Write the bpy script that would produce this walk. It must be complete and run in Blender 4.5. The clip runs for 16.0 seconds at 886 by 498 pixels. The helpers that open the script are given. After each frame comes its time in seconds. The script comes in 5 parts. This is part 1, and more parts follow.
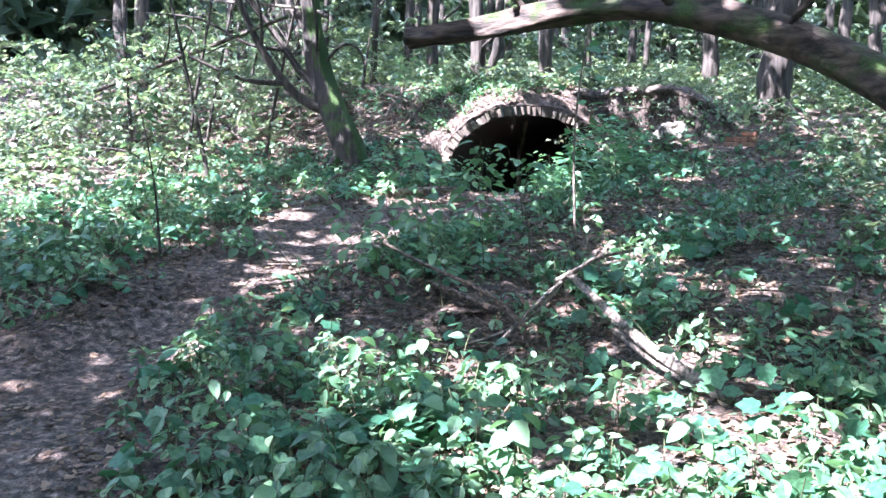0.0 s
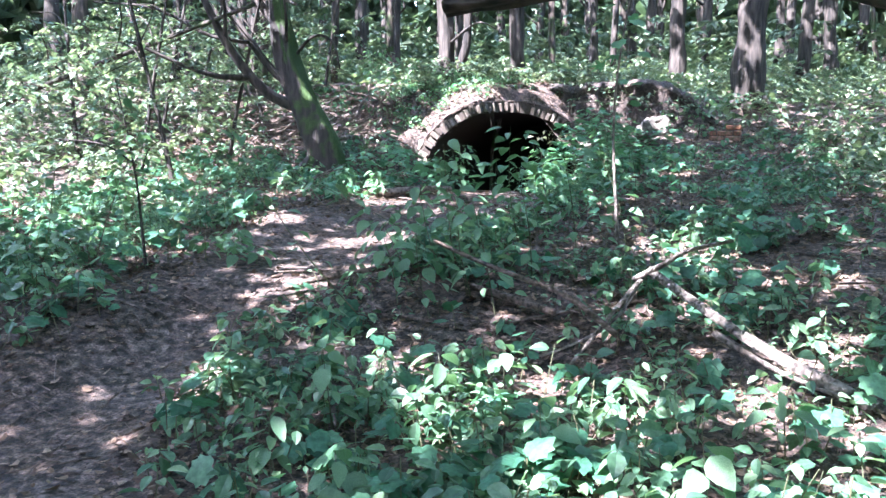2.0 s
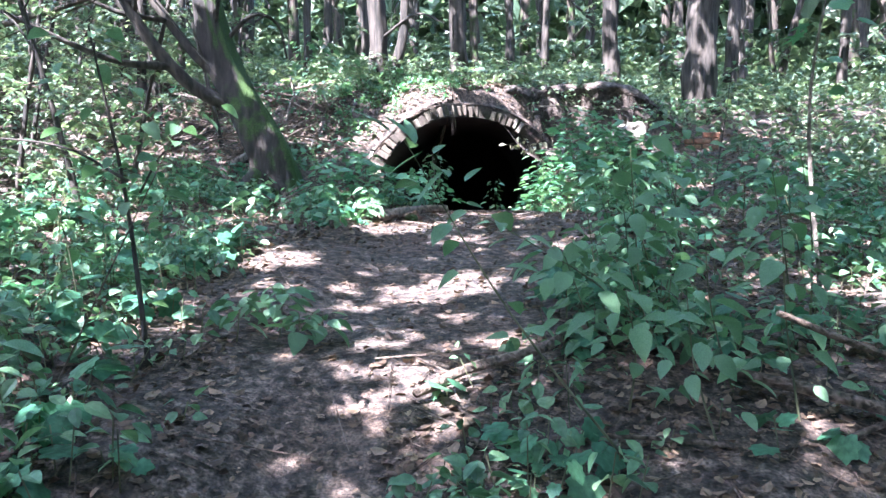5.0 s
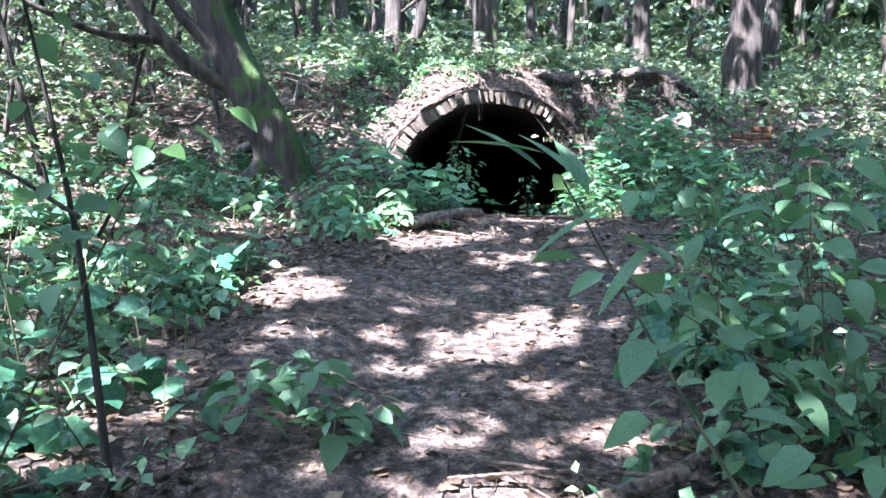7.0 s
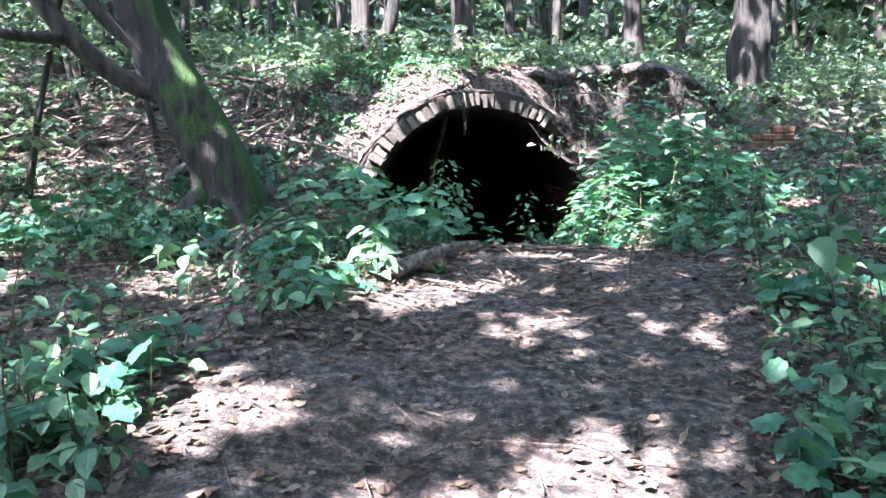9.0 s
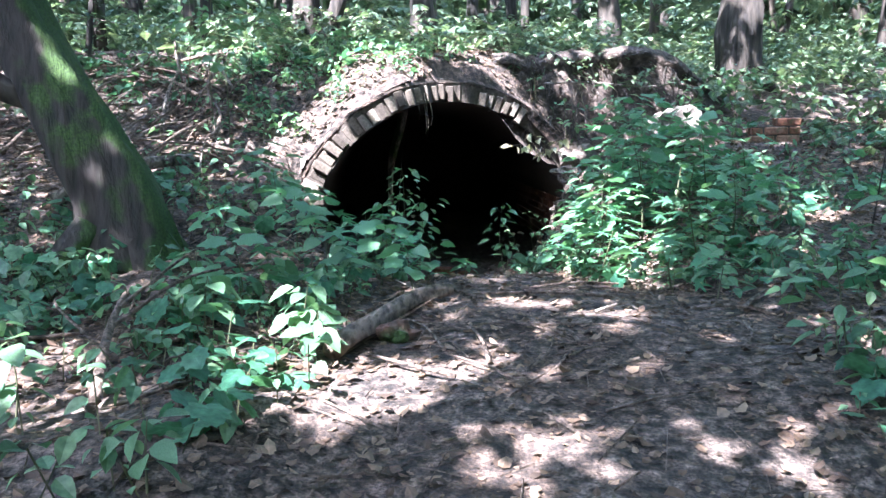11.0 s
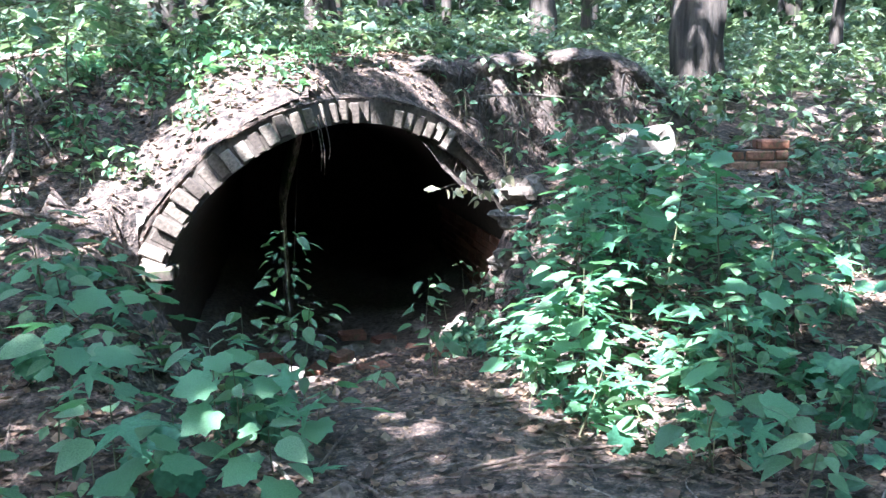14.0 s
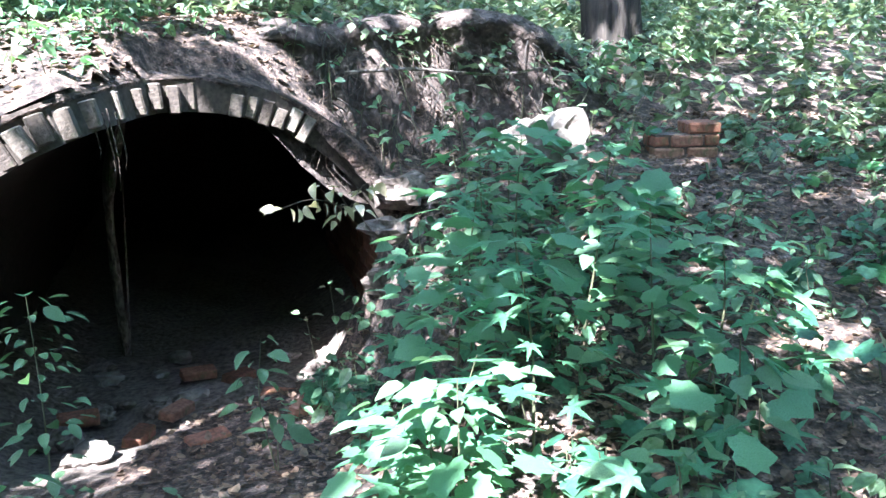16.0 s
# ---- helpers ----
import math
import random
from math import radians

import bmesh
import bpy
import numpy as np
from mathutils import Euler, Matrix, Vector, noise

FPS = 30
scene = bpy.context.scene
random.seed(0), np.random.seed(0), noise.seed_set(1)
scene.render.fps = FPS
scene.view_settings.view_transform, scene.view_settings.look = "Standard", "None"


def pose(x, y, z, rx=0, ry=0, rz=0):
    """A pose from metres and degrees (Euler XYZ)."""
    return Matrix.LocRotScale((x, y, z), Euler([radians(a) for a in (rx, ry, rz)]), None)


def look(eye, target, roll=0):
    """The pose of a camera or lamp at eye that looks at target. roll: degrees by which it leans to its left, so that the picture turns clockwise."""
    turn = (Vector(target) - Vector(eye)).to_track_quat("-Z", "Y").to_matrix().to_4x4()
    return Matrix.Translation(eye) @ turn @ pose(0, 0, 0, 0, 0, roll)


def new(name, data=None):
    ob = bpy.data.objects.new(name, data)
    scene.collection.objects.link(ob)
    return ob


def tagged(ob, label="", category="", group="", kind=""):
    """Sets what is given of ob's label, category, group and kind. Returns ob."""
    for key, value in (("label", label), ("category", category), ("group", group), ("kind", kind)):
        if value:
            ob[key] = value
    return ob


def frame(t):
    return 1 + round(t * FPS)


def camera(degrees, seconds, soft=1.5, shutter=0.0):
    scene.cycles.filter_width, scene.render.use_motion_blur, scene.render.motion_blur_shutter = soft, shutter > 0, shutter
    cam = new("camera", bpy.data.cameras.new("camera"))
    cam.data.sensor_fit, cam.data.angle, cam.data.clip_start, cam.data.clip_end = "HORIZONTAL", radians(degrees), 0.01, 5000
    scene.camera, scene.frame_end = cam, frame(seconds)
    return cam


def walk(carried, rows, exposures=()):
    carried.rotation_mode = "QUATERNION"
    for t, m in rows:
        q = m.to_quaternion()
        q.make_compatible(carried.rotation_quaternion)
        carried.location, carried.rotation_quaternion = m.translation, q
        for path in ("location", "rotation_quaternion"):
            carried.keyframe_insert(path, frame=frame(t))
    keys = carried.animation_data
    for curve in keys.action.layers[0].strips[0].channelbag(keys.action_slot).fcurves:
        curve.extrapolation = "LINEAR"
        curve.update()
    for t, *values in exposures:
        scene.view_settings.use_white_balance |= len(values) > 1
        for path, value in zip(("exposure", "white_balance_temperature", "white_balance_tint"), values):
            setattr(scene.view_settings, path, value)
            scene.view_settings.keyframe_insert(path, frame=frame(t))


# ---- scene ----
cam = camera(60.2, 16.0)
PATH = [
    (0, (3.449, -3.532, 1.043), (2.859, -1.642, 0.763), 0.8),
    (0.5, (3.357, -3.42, 1.001), (2.791, -1.523, 0.722), 0.5),
    (1, (3.139, -3.273, 0.947), (2.571, -1.371, 0.709), -0.3),
    (1.5, (2.911, -3.12, 0.917), (2.337, -1.221, 0.667), 1.0),
    (2, (2.445, -2.951, 0.853), (2.019, -1.013, 0.597), -0.1),
    (2.5, (2.07, -2.742, 0.815), (1.663, -0.803, 0.543), -0.4),
    (3, (1.676, -2.399, 0.772), (1.317, -0.442, 0.567), -0.6),
    (3.5, (1.31, -2.114, 0.746), (0.962, -0.157, 0.524), 0.8),
    (3.7, (1.113, -1.958, 0.694), (0.871, 0.016, 0.487), 1.3),
    (5.8, (-0.018, -0.505, 0.886), (0.006, 1.475, 0.605), 0.2),
    (6, (-0.067, -0.408, 0.888), (-0.051, 1.569, 0.586), 1.1),
    (6.5, (-0.1, -0.123, 0.921), (-0.143, 1.862, 0.68), 0.2),
    (7, (-0.114, 0.204, 0.964), (-0.12, 2.186, 0.693), 0.7),
    (7.5, (-0.199, 0.605, 1.009), (-0.14, 2.586, 0.743), -0.0),
    (8, (-0.247, 1.015, 1.063), (-0.144, 2.996, 0.804), 0.5),
    (8.2, (-0.253, 1.175, 1.06), (-0.172, 3.159, 0.822), 0.5),
    (10.3, (-0.238, 2.534, 1.24), (-0.154, 4.504, 0.906), -1.7),
    (10.5, (-0.22, 2.674, 1.263), (-0.121, 4.646, 0.947), -0.8),
    (11, (-0.183, 3.112, 1.288), (-0.021, 5.08, 0.972), -1.4),
    (11.5, (-0.157, 3.451, 1.353), (0.038, 5.406, 0.977), -1.4),
    (12, (-0.054, 3.81, 1.434), (0.129, 5.779, 1.135), -1.4),
    (12.5, (-0.004, 4.037, 1.472), (0.203, 5.998, 1.139), -0.7),
    (13, (-0.015, 4.454, 1.56), (0.34, 6.399, 1.261), -1.1),
    (13.5, (0.011, 4.766, 1.588), (0.392, 6.702, 1.263), -1.6),
    (14, (0.102, 5.157, 1.608), (0.475, 7.091, 1.259), -1.4),
    (14.5, (0.188, 5.484, 1.718), (0.579, 7.397, 1.283), -1.6),
    (15, (0.302, 5.863, 1.749), (0.768, 7.765, 1.338), -2.7),
    (15.5, (0.461, 6.165, 1.789), (0.933, 8.055, 1.337), -2.6),
    (16, (0.752, 6.448, 1.81), (1.326, 8.304, 1.333), -1.5),
]
walk(cam, [(t, look(eye, target, roll)) for t, eye, target, roll in PATH], [(0, 4.6, 5700, 25), (6, 4.58, 5650, 21), (12, 4.5, 5650, 18), (16, 4.65, 5600, 15)])

# ---- world, sun and exposure ----
SUN = Vector((-0.47, -0.58, 1.0)).normalized()
world = bpy.data.worlds.new("sky")
scene.world = world
world.use_nodes = True
wn = world.node_tree
sky = wn.nodes.new("ShaderNodeTexSky")
sky.sky_type = 'NISHITA'
sky.sun_disc = False
sky.sun_elevation = math.asin(SUN.z)
sky.sun_rotation = math.atan2(SUN.x, SUN.y)
wn.nodes["Background"].inputs["Strength"].default_value = 0.15
wn.links.new(sky.outputs["Color"], wn.nodes["Background"].inputs["Color"])
sun = new("sun", bpy.data.lights.new("sun", "SUN"))
sun.data.energy = 2.7
sun.data.angle = radians(0.5)
sun.data.color = (1.0, 0.97, 0.92)
sun.matrix_world = Matrix.Translation((0, 0, 30)) @ SUN.to_track_quat("Z", "Y").to_matrix().to_4x4()

rng = np.random.default_rng(7)


# ---- materials ----
def material(name, build, rough=0.8):
    m = bpy.data.materials.new(name)
    m.use_nodes = True
    t = m.node_tree
    b = t.nodes["Principled BSDF"]
    b.inputs["Roughness"].default_value = rough
    build(t, b)
    return m


def noise_node(t, scale, detail=4.0, coord="Object"):
    c = t.nodes.new("ShaderNodeTexCoord")
    n = t.nodes.new("ShaderNodeTexNoise")
    n.inputs["Scale"].default_value = scale
    n.inputs["Detail"].default_value = detail
    t.links.new(c.outputs[coord], n.inputs["Vector"])
    return n.outputs["Fac"]


def ramp(t, fac, stops):
    r = t.nodes.new("ShaderNodeValToRGB")
    e = r.color_ramp.elements
    while len(e) < len(stops):
        e.new(0.5)
    for el, (p, c) in zip(e, stops):
        el.position, el.color = p, (*c, 1)
    t.links.new(fac, r.inputs["Fac"])
    return r.outputs["Color"]


def mix(t, fac, a, b, mode="MIX"):
    n = t.nodes.new("ShaderNodeMix")
    n.data_type, n.blend_type = "RGBA", mode
    if isinstance(fac, float):
        n.inputs["Factor"].default_value = fac
    else:
        t.links.new(fac, n.inputs["Factor"])
    for sock, v in ((n.inputs["A"], a), (n.inputs["B"], b)):
        if isinstance(v, tuple):
            sock.default_value = (*v, 1)
        else:
            t.links.new(v, sock)
    return n.outputs["Result"]


def bump(t, b, fac, strength, dist):
    n = t.nodes.new("ShaderNodeBump")
    n.inputs["Strength"].default_value = strength
    n.inputs["Distance"].default_value = dist
    t.links.new(fac, n.inputs["Height"])
    t.links.new(n.outputs["Normal"], b.inputs["Normal"])


def soil_mat(t, b):
    big, fine = noise_node(t, 0.9, 3), noise_node(t, 17, 9)
    c1 = ramp(t, fine, [(0.34, (0.012, 0.009, 0.0075)), (0.5, (0.066, 0.049, 0.041)), (0.72, (0.2, 0.152, 0.126))])
    c2 = ramp(t, fine, [(0.34, (0.011, 0.0075, 0.006)), (0.5, (0.06, 0.04, 0.031)), (0.72, (0.18, 0.125, 0.096))])
    f = ramp(t, big, [(0.42, (0, 0, 0)), (0.58, (1, 1, 1))])
    crumbs = ramp(t, noise_node(t, 75, 4), [(0.36, (0.45, 0.44, 0.43)), (0.5, (1, 1, 1)), (0.68, (1.65, 1.6, 1.55))])
    t.links.new(mix(t, 1.0, mix(t, f, c1, c2), crumbs, "MULTIPLY"), b.inputs["Base Color"])
    bump(t, b, noise_node(t, 34, 8), 0.9, 0.03)


def leaf_mat(low, mid, high, trans=0.35, gloss=0.42):
    def build(t, b):
        g = t.nodes.new("ShaderNodeNewGeometry")
        isl = ramp(t, g.outputs["Random Per Island"], [(0.0, low), (0.5, mid), (1.0, high)])
        o = t.nodes.new("ShaderNodeObjectInfo")
        var = ramp(t, o.outputs["Random"], [(0.0, (0.8, 0.8, 0.8)), (1.0, (1.15, 1.1, 1.0))])
        spots = ramp(t, noise_node(t, 38, 5), [(0.32, (0.62, 0.66, 0.62)), (0.68, (1.2, 1.18, 1.15))])
        col = mix(t, 1.0, mix(t, 1.0, isl, var, "MULTIPLY"), spots, "MULTIPLY")
        t.links.new(col, b.inputs["Base Color"])
        b.inputs["Specular IOR Level"].default_value = 0.45
        bump(t, b, noise_node(t, 90, 3), 0.35, 0.006)
        tr = t.nodes.new("ShaderNodeBsdfTranslucent")
        t.links.new(mix(t, 1.0, col, (1.3, 1.4, 0.95), "MULTIPLY"), tr.inputs["Color"])
        mx = t.nodes.new("ShaderNodeMixShader")
        mx.inputs["Fac"].default_value = trans
        t.links.new(b.outputs["BSDF"], mx.inputs[1])
        t.links.new(tr.outputs["BSDF"], mx.inputs[2])
        t.links.new(mx.outputs["Shader"], t.nodes["Material Output"].inputs["Surface"])
    return lambda n: material(n, build, gloss)


def bark_mat(dark, light, moss=0.0, scale=14.0, grain=(1, 1, 0.16), mossy_side=False):
    def build(t, b):
        c = t.nodes.new("ShaderNodeTexCoord")
        mp = t.nodes.new("ShaderNodeMapping")
        mp.inputs["Scale"].default_value = grain
        t.links.new(c.outputs["Object"], mp.inputs["Vector"])
        n = t.nodes.new("ShaderNodeTexNoise")
        n.inputs["Scale"].default_value = scale
        n.inputs["Detail"].default_value = 6
        t.links.new(mp.outputs["Vector"], n.inputs["Vector"])
        col = ramp(t, n.outputs["Fac"], [(0.36, dark), (0.62, light)])
        if moss:
            where = noise_node(t, 3.2, 5)
            if mossy_side:
                sep = t.nodes.new("ShaderNodeSeparateXYZ")
                t.links.new(c.outputs["Normal"], sep.inputs["Vector"])
                add = t.nodes.new("ShaderNodeMath")
                add.operation = 'MULTIPLY_ADD'
                add.inputs[1].default_value = 0.36
                t.links.new(sep.outputs["X"], add.inputs[0])
                t.links.new(where, add.inputs[2])
                where = add.outputs["Value"]
            nm = ramp(t, where, [(0.62 - moss * 0.3, (0, 0, 0)), (0.74 - moss * 0.3, (1, 1, 1))])
            green = ramp(t, noise_node(t, 70, 4), [(0.3, (0.01, 0.026, 0.004)), (0.7, (0.038, 0.078, 0.012))])
            col = mix(t, nm, col, green)
        t.links.new(col, b.inputs["Base Color"])
        bump(t, b, n.outputs["Fac"], 1.0, 0.035)
    return lambda nme: material(nme, build, 0.9)


def brick_mat(a, bcol, pale, moss=0.25):
    def build(t, b):
        o = t.nodes.new("ShaderNodeObjectInfo")
        base = ramp(t, o.outputs["Random"], [(0.0, a), (0.45, bcol), (1.0, pale)])
        grain = ramp(t, noise_node(t, 34, 6), [(0.3, (0.5, 0.5, 0.5)), (0.7, (1.15, 1.15, 1.15))])
        col = mix(t, 1.0, base, grain, "MULTIPLY")
        nm = ramp(t, noise_node(t, 7, 5), [(0.66 - moss * 0.3, (0, 0, 0)), (0.8 - moss * 0.3, (1, 1, 1))])
        col = mix(t, nm, col, (0.055, 0.075, 0.03))
        t.links.new(col, b.inputs["Base Color"])
        bump(t, b, noise_node(t, 55, 5), 0.6, 0.01)
    return lambda n: material(n, build, 0.92)


SOIL = material("forest_soil", soil_mat, 0.95)
GREEN = leaf_mat((0.046, 0.11, 0.068), (0.105, 0.215, 0.125), (0.2, 0.31, 0.18))("herb_leaf")
GREEN_B = leaf_mat((0.04, 0.13, 0.08), (0.072, 0.21, 0.122), (0.125, 0.27, 0.15))("sapling_leaf")
GREEN_FAR = leaf_mat((0.06, 0.105, 0.075), (0.12, 0.18, 0.115), (0.215, 0.265, 0.175), 0.36)("thicket_leaf")
CANOPY = leaf_mat((0.05, 0.11, 0.06), (0.07, 0.14, 0.08), (0.1, 0.18, 0.1), 0.3)("canopy_leaf")
DRY = leaf_mat((0.035, 0.021, 0.015), (0.11, 0.068, 0.048), (0.27, 0.19, 0.14), 0.1, 0.75)("dead_leaf")
PALE = leaf_mat((0.4, 0.36, 0.27), (0.5, 0.45, 0.33), (0.6, 0.55, 0.42), 0.2, 0.6)("withered_leaf")
STEM = bark_mat((0.05, 0.06, 0.03), (0.13, 0.13, 0.07))("green_stem")
BARK = bark_mat((0.012, 0.01, 0.008), (0.062, 0.05, 0.041))("dark_bark")
BARK_MOSS = bark_mat((0.007, 0.0055, 0.0045), (0.034, 0.027, 0.022), 0.28, mossy_side=True)("mossy_bark")
BARK_OLD = bark_mat((0.016, 0.012, 0.01), (0.085, 0.064, 0.05), 0.35)("old_bark")
LOG_BARK = bark_mat((0.011, 0.008, 0.0065), (0.085, 0.06, 0.047), 0.42, 16.0, (0.4, 1, 1))("fallen_log_bark")
DEADWOOD = bark_mat((0.05, 0.04, 0.032), (0.23, 0.19, 0.16), 0.15, 30, (1, 1, 0.5))("weathered_wood")
HUMUS = material("dark_humus", lambda t, b: (t.links.new(ramp(t, noise_node(t, 16, 7), [(0.3, (0.022, 0.016, 0.013)), (0.55, (0.07, 0.052, 0.043)), (0.75, (0.17, 0.135, 0.115))]), b.inputs["Base Color"]),
                                             bump(t, b, noise_node(t, 22, 7), 1.0, 0.05)), 0.95)
BROWN_WOOD = bark_mat((0.06, 0.042, 0.033), (0.25, 0.18, 0.14), 0.0, 26.0, (1, 0.5, 1))("brown_dead_wood")
TWIG = bark_mat((0.035, 0.025, 0.019), (0.16, 0.115, 0.088), 0.0, 34.0, (1, 1, 1))("twig_bark")
ARCH_BRICK = brick_mat((0.06, 0.046, 0.036), (0.13, 0.105, 0.082), (0.25, 0.21, 0.17), 0.3)("weathered_arch_brick")
# jamb bricks, a darker brown than the ring's
DARK_BRICK = brick_mat((0.028, 0.021, 0.017), (0.06, 0.046, 0.037), (0.1, 0.078, 0.062), 0.35)("dark_jamb_brick")
RED_BRICK = brick_mat((0.13, 0.055, 0.034), (0.21, 0.088, 0.052), (0.26, 0.15, 0.1), 0.25)("red_brick")
MORTAR = material("old_mortar", lambda t, b: (t.links.new(ramp(t, noise_node(t, 30, 5), [(0.3, (0.035, 0.028, 0.022)), (0.7, (0.09, 0.072, 0.058))]), b.inputs["Base Color"]),
                                              bump(t, b, noise_node(t, 40, 5), 0.6, 0.012)), 0.95)
STONE = material("pale_stone", lambda t, b: (t.links.new(ramp(t, noise_node(t, 12, 6), [(0.3, (0.07, 0.06, 0.05)), (0.7, (0.24, 0.21, 0.18))]), b.inputs["Base Color"]),
                                             bump(t, b, noise_node(t, 20, 5), 0.6, 0.02)), 0.9)
RUBBLE = material("tunnel_dirt", lambda t, b: (t.links.new(ramp(t, noise_node(t, 24, 6), [(0.3, (0.045, 0.036, 0.03)), (0.7, (0.18, 0.145, 0.12))]), b.inputs["Base Color"]),
                                               bump(t, b, noise_node(t, 24, 6), 0.8, 0.03)), 0.95)


# the tunnel's inner shade is painted into this near-black brick colour
SHADED_INNER = material("shaded_inner_brick", lambda t, b: (t.links.new(ramp(t, noise_node(t, 18, 5), [(0.3, (0.014, 0.011, 0.009)), (0.7, (0.05, 0.036, 0.028))]), b.inputs["Base Color"]),
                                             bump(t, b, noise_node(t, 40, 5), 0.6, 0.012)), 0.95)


# ---- mesh helpers ----
def raw(name, v, f, mat=None, smooth=False, parent=None):
    me = bpy.data.meshes.new(name)
    v, f = np.asarray(v, np.float32), np.asarray(f, np.int32)
    n, k = f.shape
    me.vertices.add(len(v))
    me.vertices.foreach_set("co", v.ravel())
    me.loops.add(n * k)
    me.loops.foreach_set("vertex_index", f.ravel())
    me.polygons.add(n)
    me.polygons.foreach_set("loop_start", np.arange(0, n * k, k, dtype=np.int32))
    me.polygons.foreach_set("use_smooth", np.full(n, smooth))
    me.update(calc_edges=True)
    me.validate()
    if mat:
        me.materials.append(mat)
    ob = new(name, me)
    ob.parent = parent
    return ob


def empty(name, loc=(0, 0, 0)):
    ob = new(name)
    ob.empty_display_size = 0.1
    ob.location = loc
    return ob


def tube(points, radii, sides=10, rough=0.0, seed=0, cap=True):
    """A tapered limb along points: vertices and quads."""
    pts = [Vector(p) for p in points]
    v, f = [], []
    for i, p in enumerate(pts):
        d = (pts[min(i + 1, len(pts) - 1)] - pts[max(i - 1, 0)]).normalized()
        a = d.cross(Vector((0.31, 0.95, 0.05))).normalized()
        b = d.cross(a)
        for k in range(sides):
            w = 2 * math.pi * k / sides
            big = noise.noise(Vector((math.cos(w) * 1.7, math.sin(w) * 1.7, seed * 7.3 + p.z * 1.3 + p.x)))
            small = noise.noise(Vector((math.cos(w) * 4.5, math.sin(w) * 4.5, seed * 3.1 + (p.x + p.y + p.z) * 2.5)))
            r = radii[i] * (1 + rough * (big + 0.45 * small))
            v.append(p + (a * math.cos(w) + b * math.sin(w)) * r)
    for i in range(len(pts) - 1):
        for k in range(sides):
            q = (k + 1) % sides
            f.append((i * sides + k, i * sides + q, (i + 1) * sides + q, (i + 1) * sides + k))
    if cap:
        n = len(v)
        v += [pts[0], pts[-1]]
        e = (len(pts) - 1) * sides
        for k in range(0, sides, 2):
            f.append((n, (k + 2) % sides, (k + 1) % sides, k))
            f.append((n + 1, e + k, e + k + 1, e + (k + 2) % sides))
    return v, f


def spline(points, n):
    """Points on a smooth line through the given ones."""
    p = [Vector(q) for q in points]
    p = [2 * p[0] - p[1]] + p + [2 * p[-1] - p[-2]]
    out = []
    for i in range(1, len(p) - 2):
        for s in range(n):
            u = s / n
            out.append(0.5 * (2 * p[i] + (p[i + 1] - p[i - 1]) * u + (2 * p[i - 1] - 5 * p[i] + 4 * p[i + 1] - p[i + 2]) * u * u
                              + (3 * p[i] - p[i - 1] - 3 * p[i + 1] + p[i + 2]) * u ** 3))
    return out + [p[-2]]


def limb(name, points, r0, r1, mat, parent=None, n=5, sides=9, rough=0.25, seed=0):
    pts = spline(points, n)
    rad = [r0 + (r1 - r0) * i / (len(pts) - 1) for i in range(len(pts))]
    return raw(name, *tube(pts, rad, sides, rough, seed), mat, True, parent)


def joined(parts):
    v, f, o = [], [], 0
    for a, b in parts:
        v.append(np.asarray(a, float))
        f.append(np.asarray(b, int) + o)
        o += len(a)
    return np.concatenate(v), np.concatenate(f)


def ovate(width=0.32, droop=0.22):
    t = [0.0, 0.18, 0.42, 0.68, 0.88, 1.0]
    w = [0.02, 0.75, 1.0, 0.78, 0.36, 0.02]
    v = []
    for a, b in zip(t, w):
        z = -droop * a * a
        v += [(-width * b, a, z + 0.3 * width * b), (0, a, z), (width * b, a, z + 0.3 * width * b)]
    f = []
    for i in range(5):
        k = i * 3
        f += [(k, k + 1, k + 4, k + 3), (k + 1, k + 2, k + 5, k + 4)]
    return np.array(v), np.array(f)


def lobed():
    """A five-lobed maple leaf."""
    rim = [(0.0, 0.0), (0.16, -0.09), (0.38, -0.06), (0.42, 0.12), (0.6, 0.3), (0.47, 0.44), (0.5, 0.66), (0.32, 0.68), (0.18, 0.84), (0.0, 1.0)]
    right = [(x, y, 0.14 * x * (1 - y) - 0.2 * (x * x + y * y)) for x, y in rim]
    left = [(-x, y, z) for x, y, z in right[1:-1]][::-1]
    v = right + left + [(0, 0.3, 0.0)]
    n = len(v) - 1
    f2 = []
    for i in range(0, n, 2):
        f2.append((n, i, (i + 1) % n, (i + 2) % n))
    return np.array(v), np.array(f2)


def maple():
    """A maple leaf with five pointed, toothed lobes, folded along its midrib."""
    v = [(0.0, 0.34, 0.0)]
    n = 40
    for i in range(n):
        a = -math.pi / 2 + 2 * math.pi * (i + 0.0) / n
        off = abs((a - math.pi / 2 + math.pi) % (2 * math.pi) - math.pi)
        lobe = max(0.66 * math.exp(-(off / 0.2) ** 2), 0.6 * math.exp(-((off - 0.95) / 0.2) ** 2), 0.34 * math.exp(-((off - 1.85) / 0.22) ** 2))
        notch = 0.22 * math.exp(-((off - math.pi) / 0.2) ** 2)
        r = 0.3 + lobe * (1.0 if i % 2 == 0 else 0.82) - notch
        x, y = r * math.cos(a), 0.34 + r * math.sin(a)
        v.append((x, y, 0.16 * abs(x) - 0.22 * (x * x + (y - 0.3) ** 2)))
    f = [(0, 1 + i, 1 + i + 1, 1 + (i + 2) % n) for i in range(0, n, 2)]
    return np.array(v), np.array(f)


def simple_leaf(width=0.32, droop=0.15):
    return (np.array([(0, 0, 0), (width, 0.45, 0.06), (0, 1, -droop), (-width, 0.45, 0.06), (0, 0.5, -0.03)]),
            np.array([(0, 1, 2, 4), (0, 4, 2, 3)]))


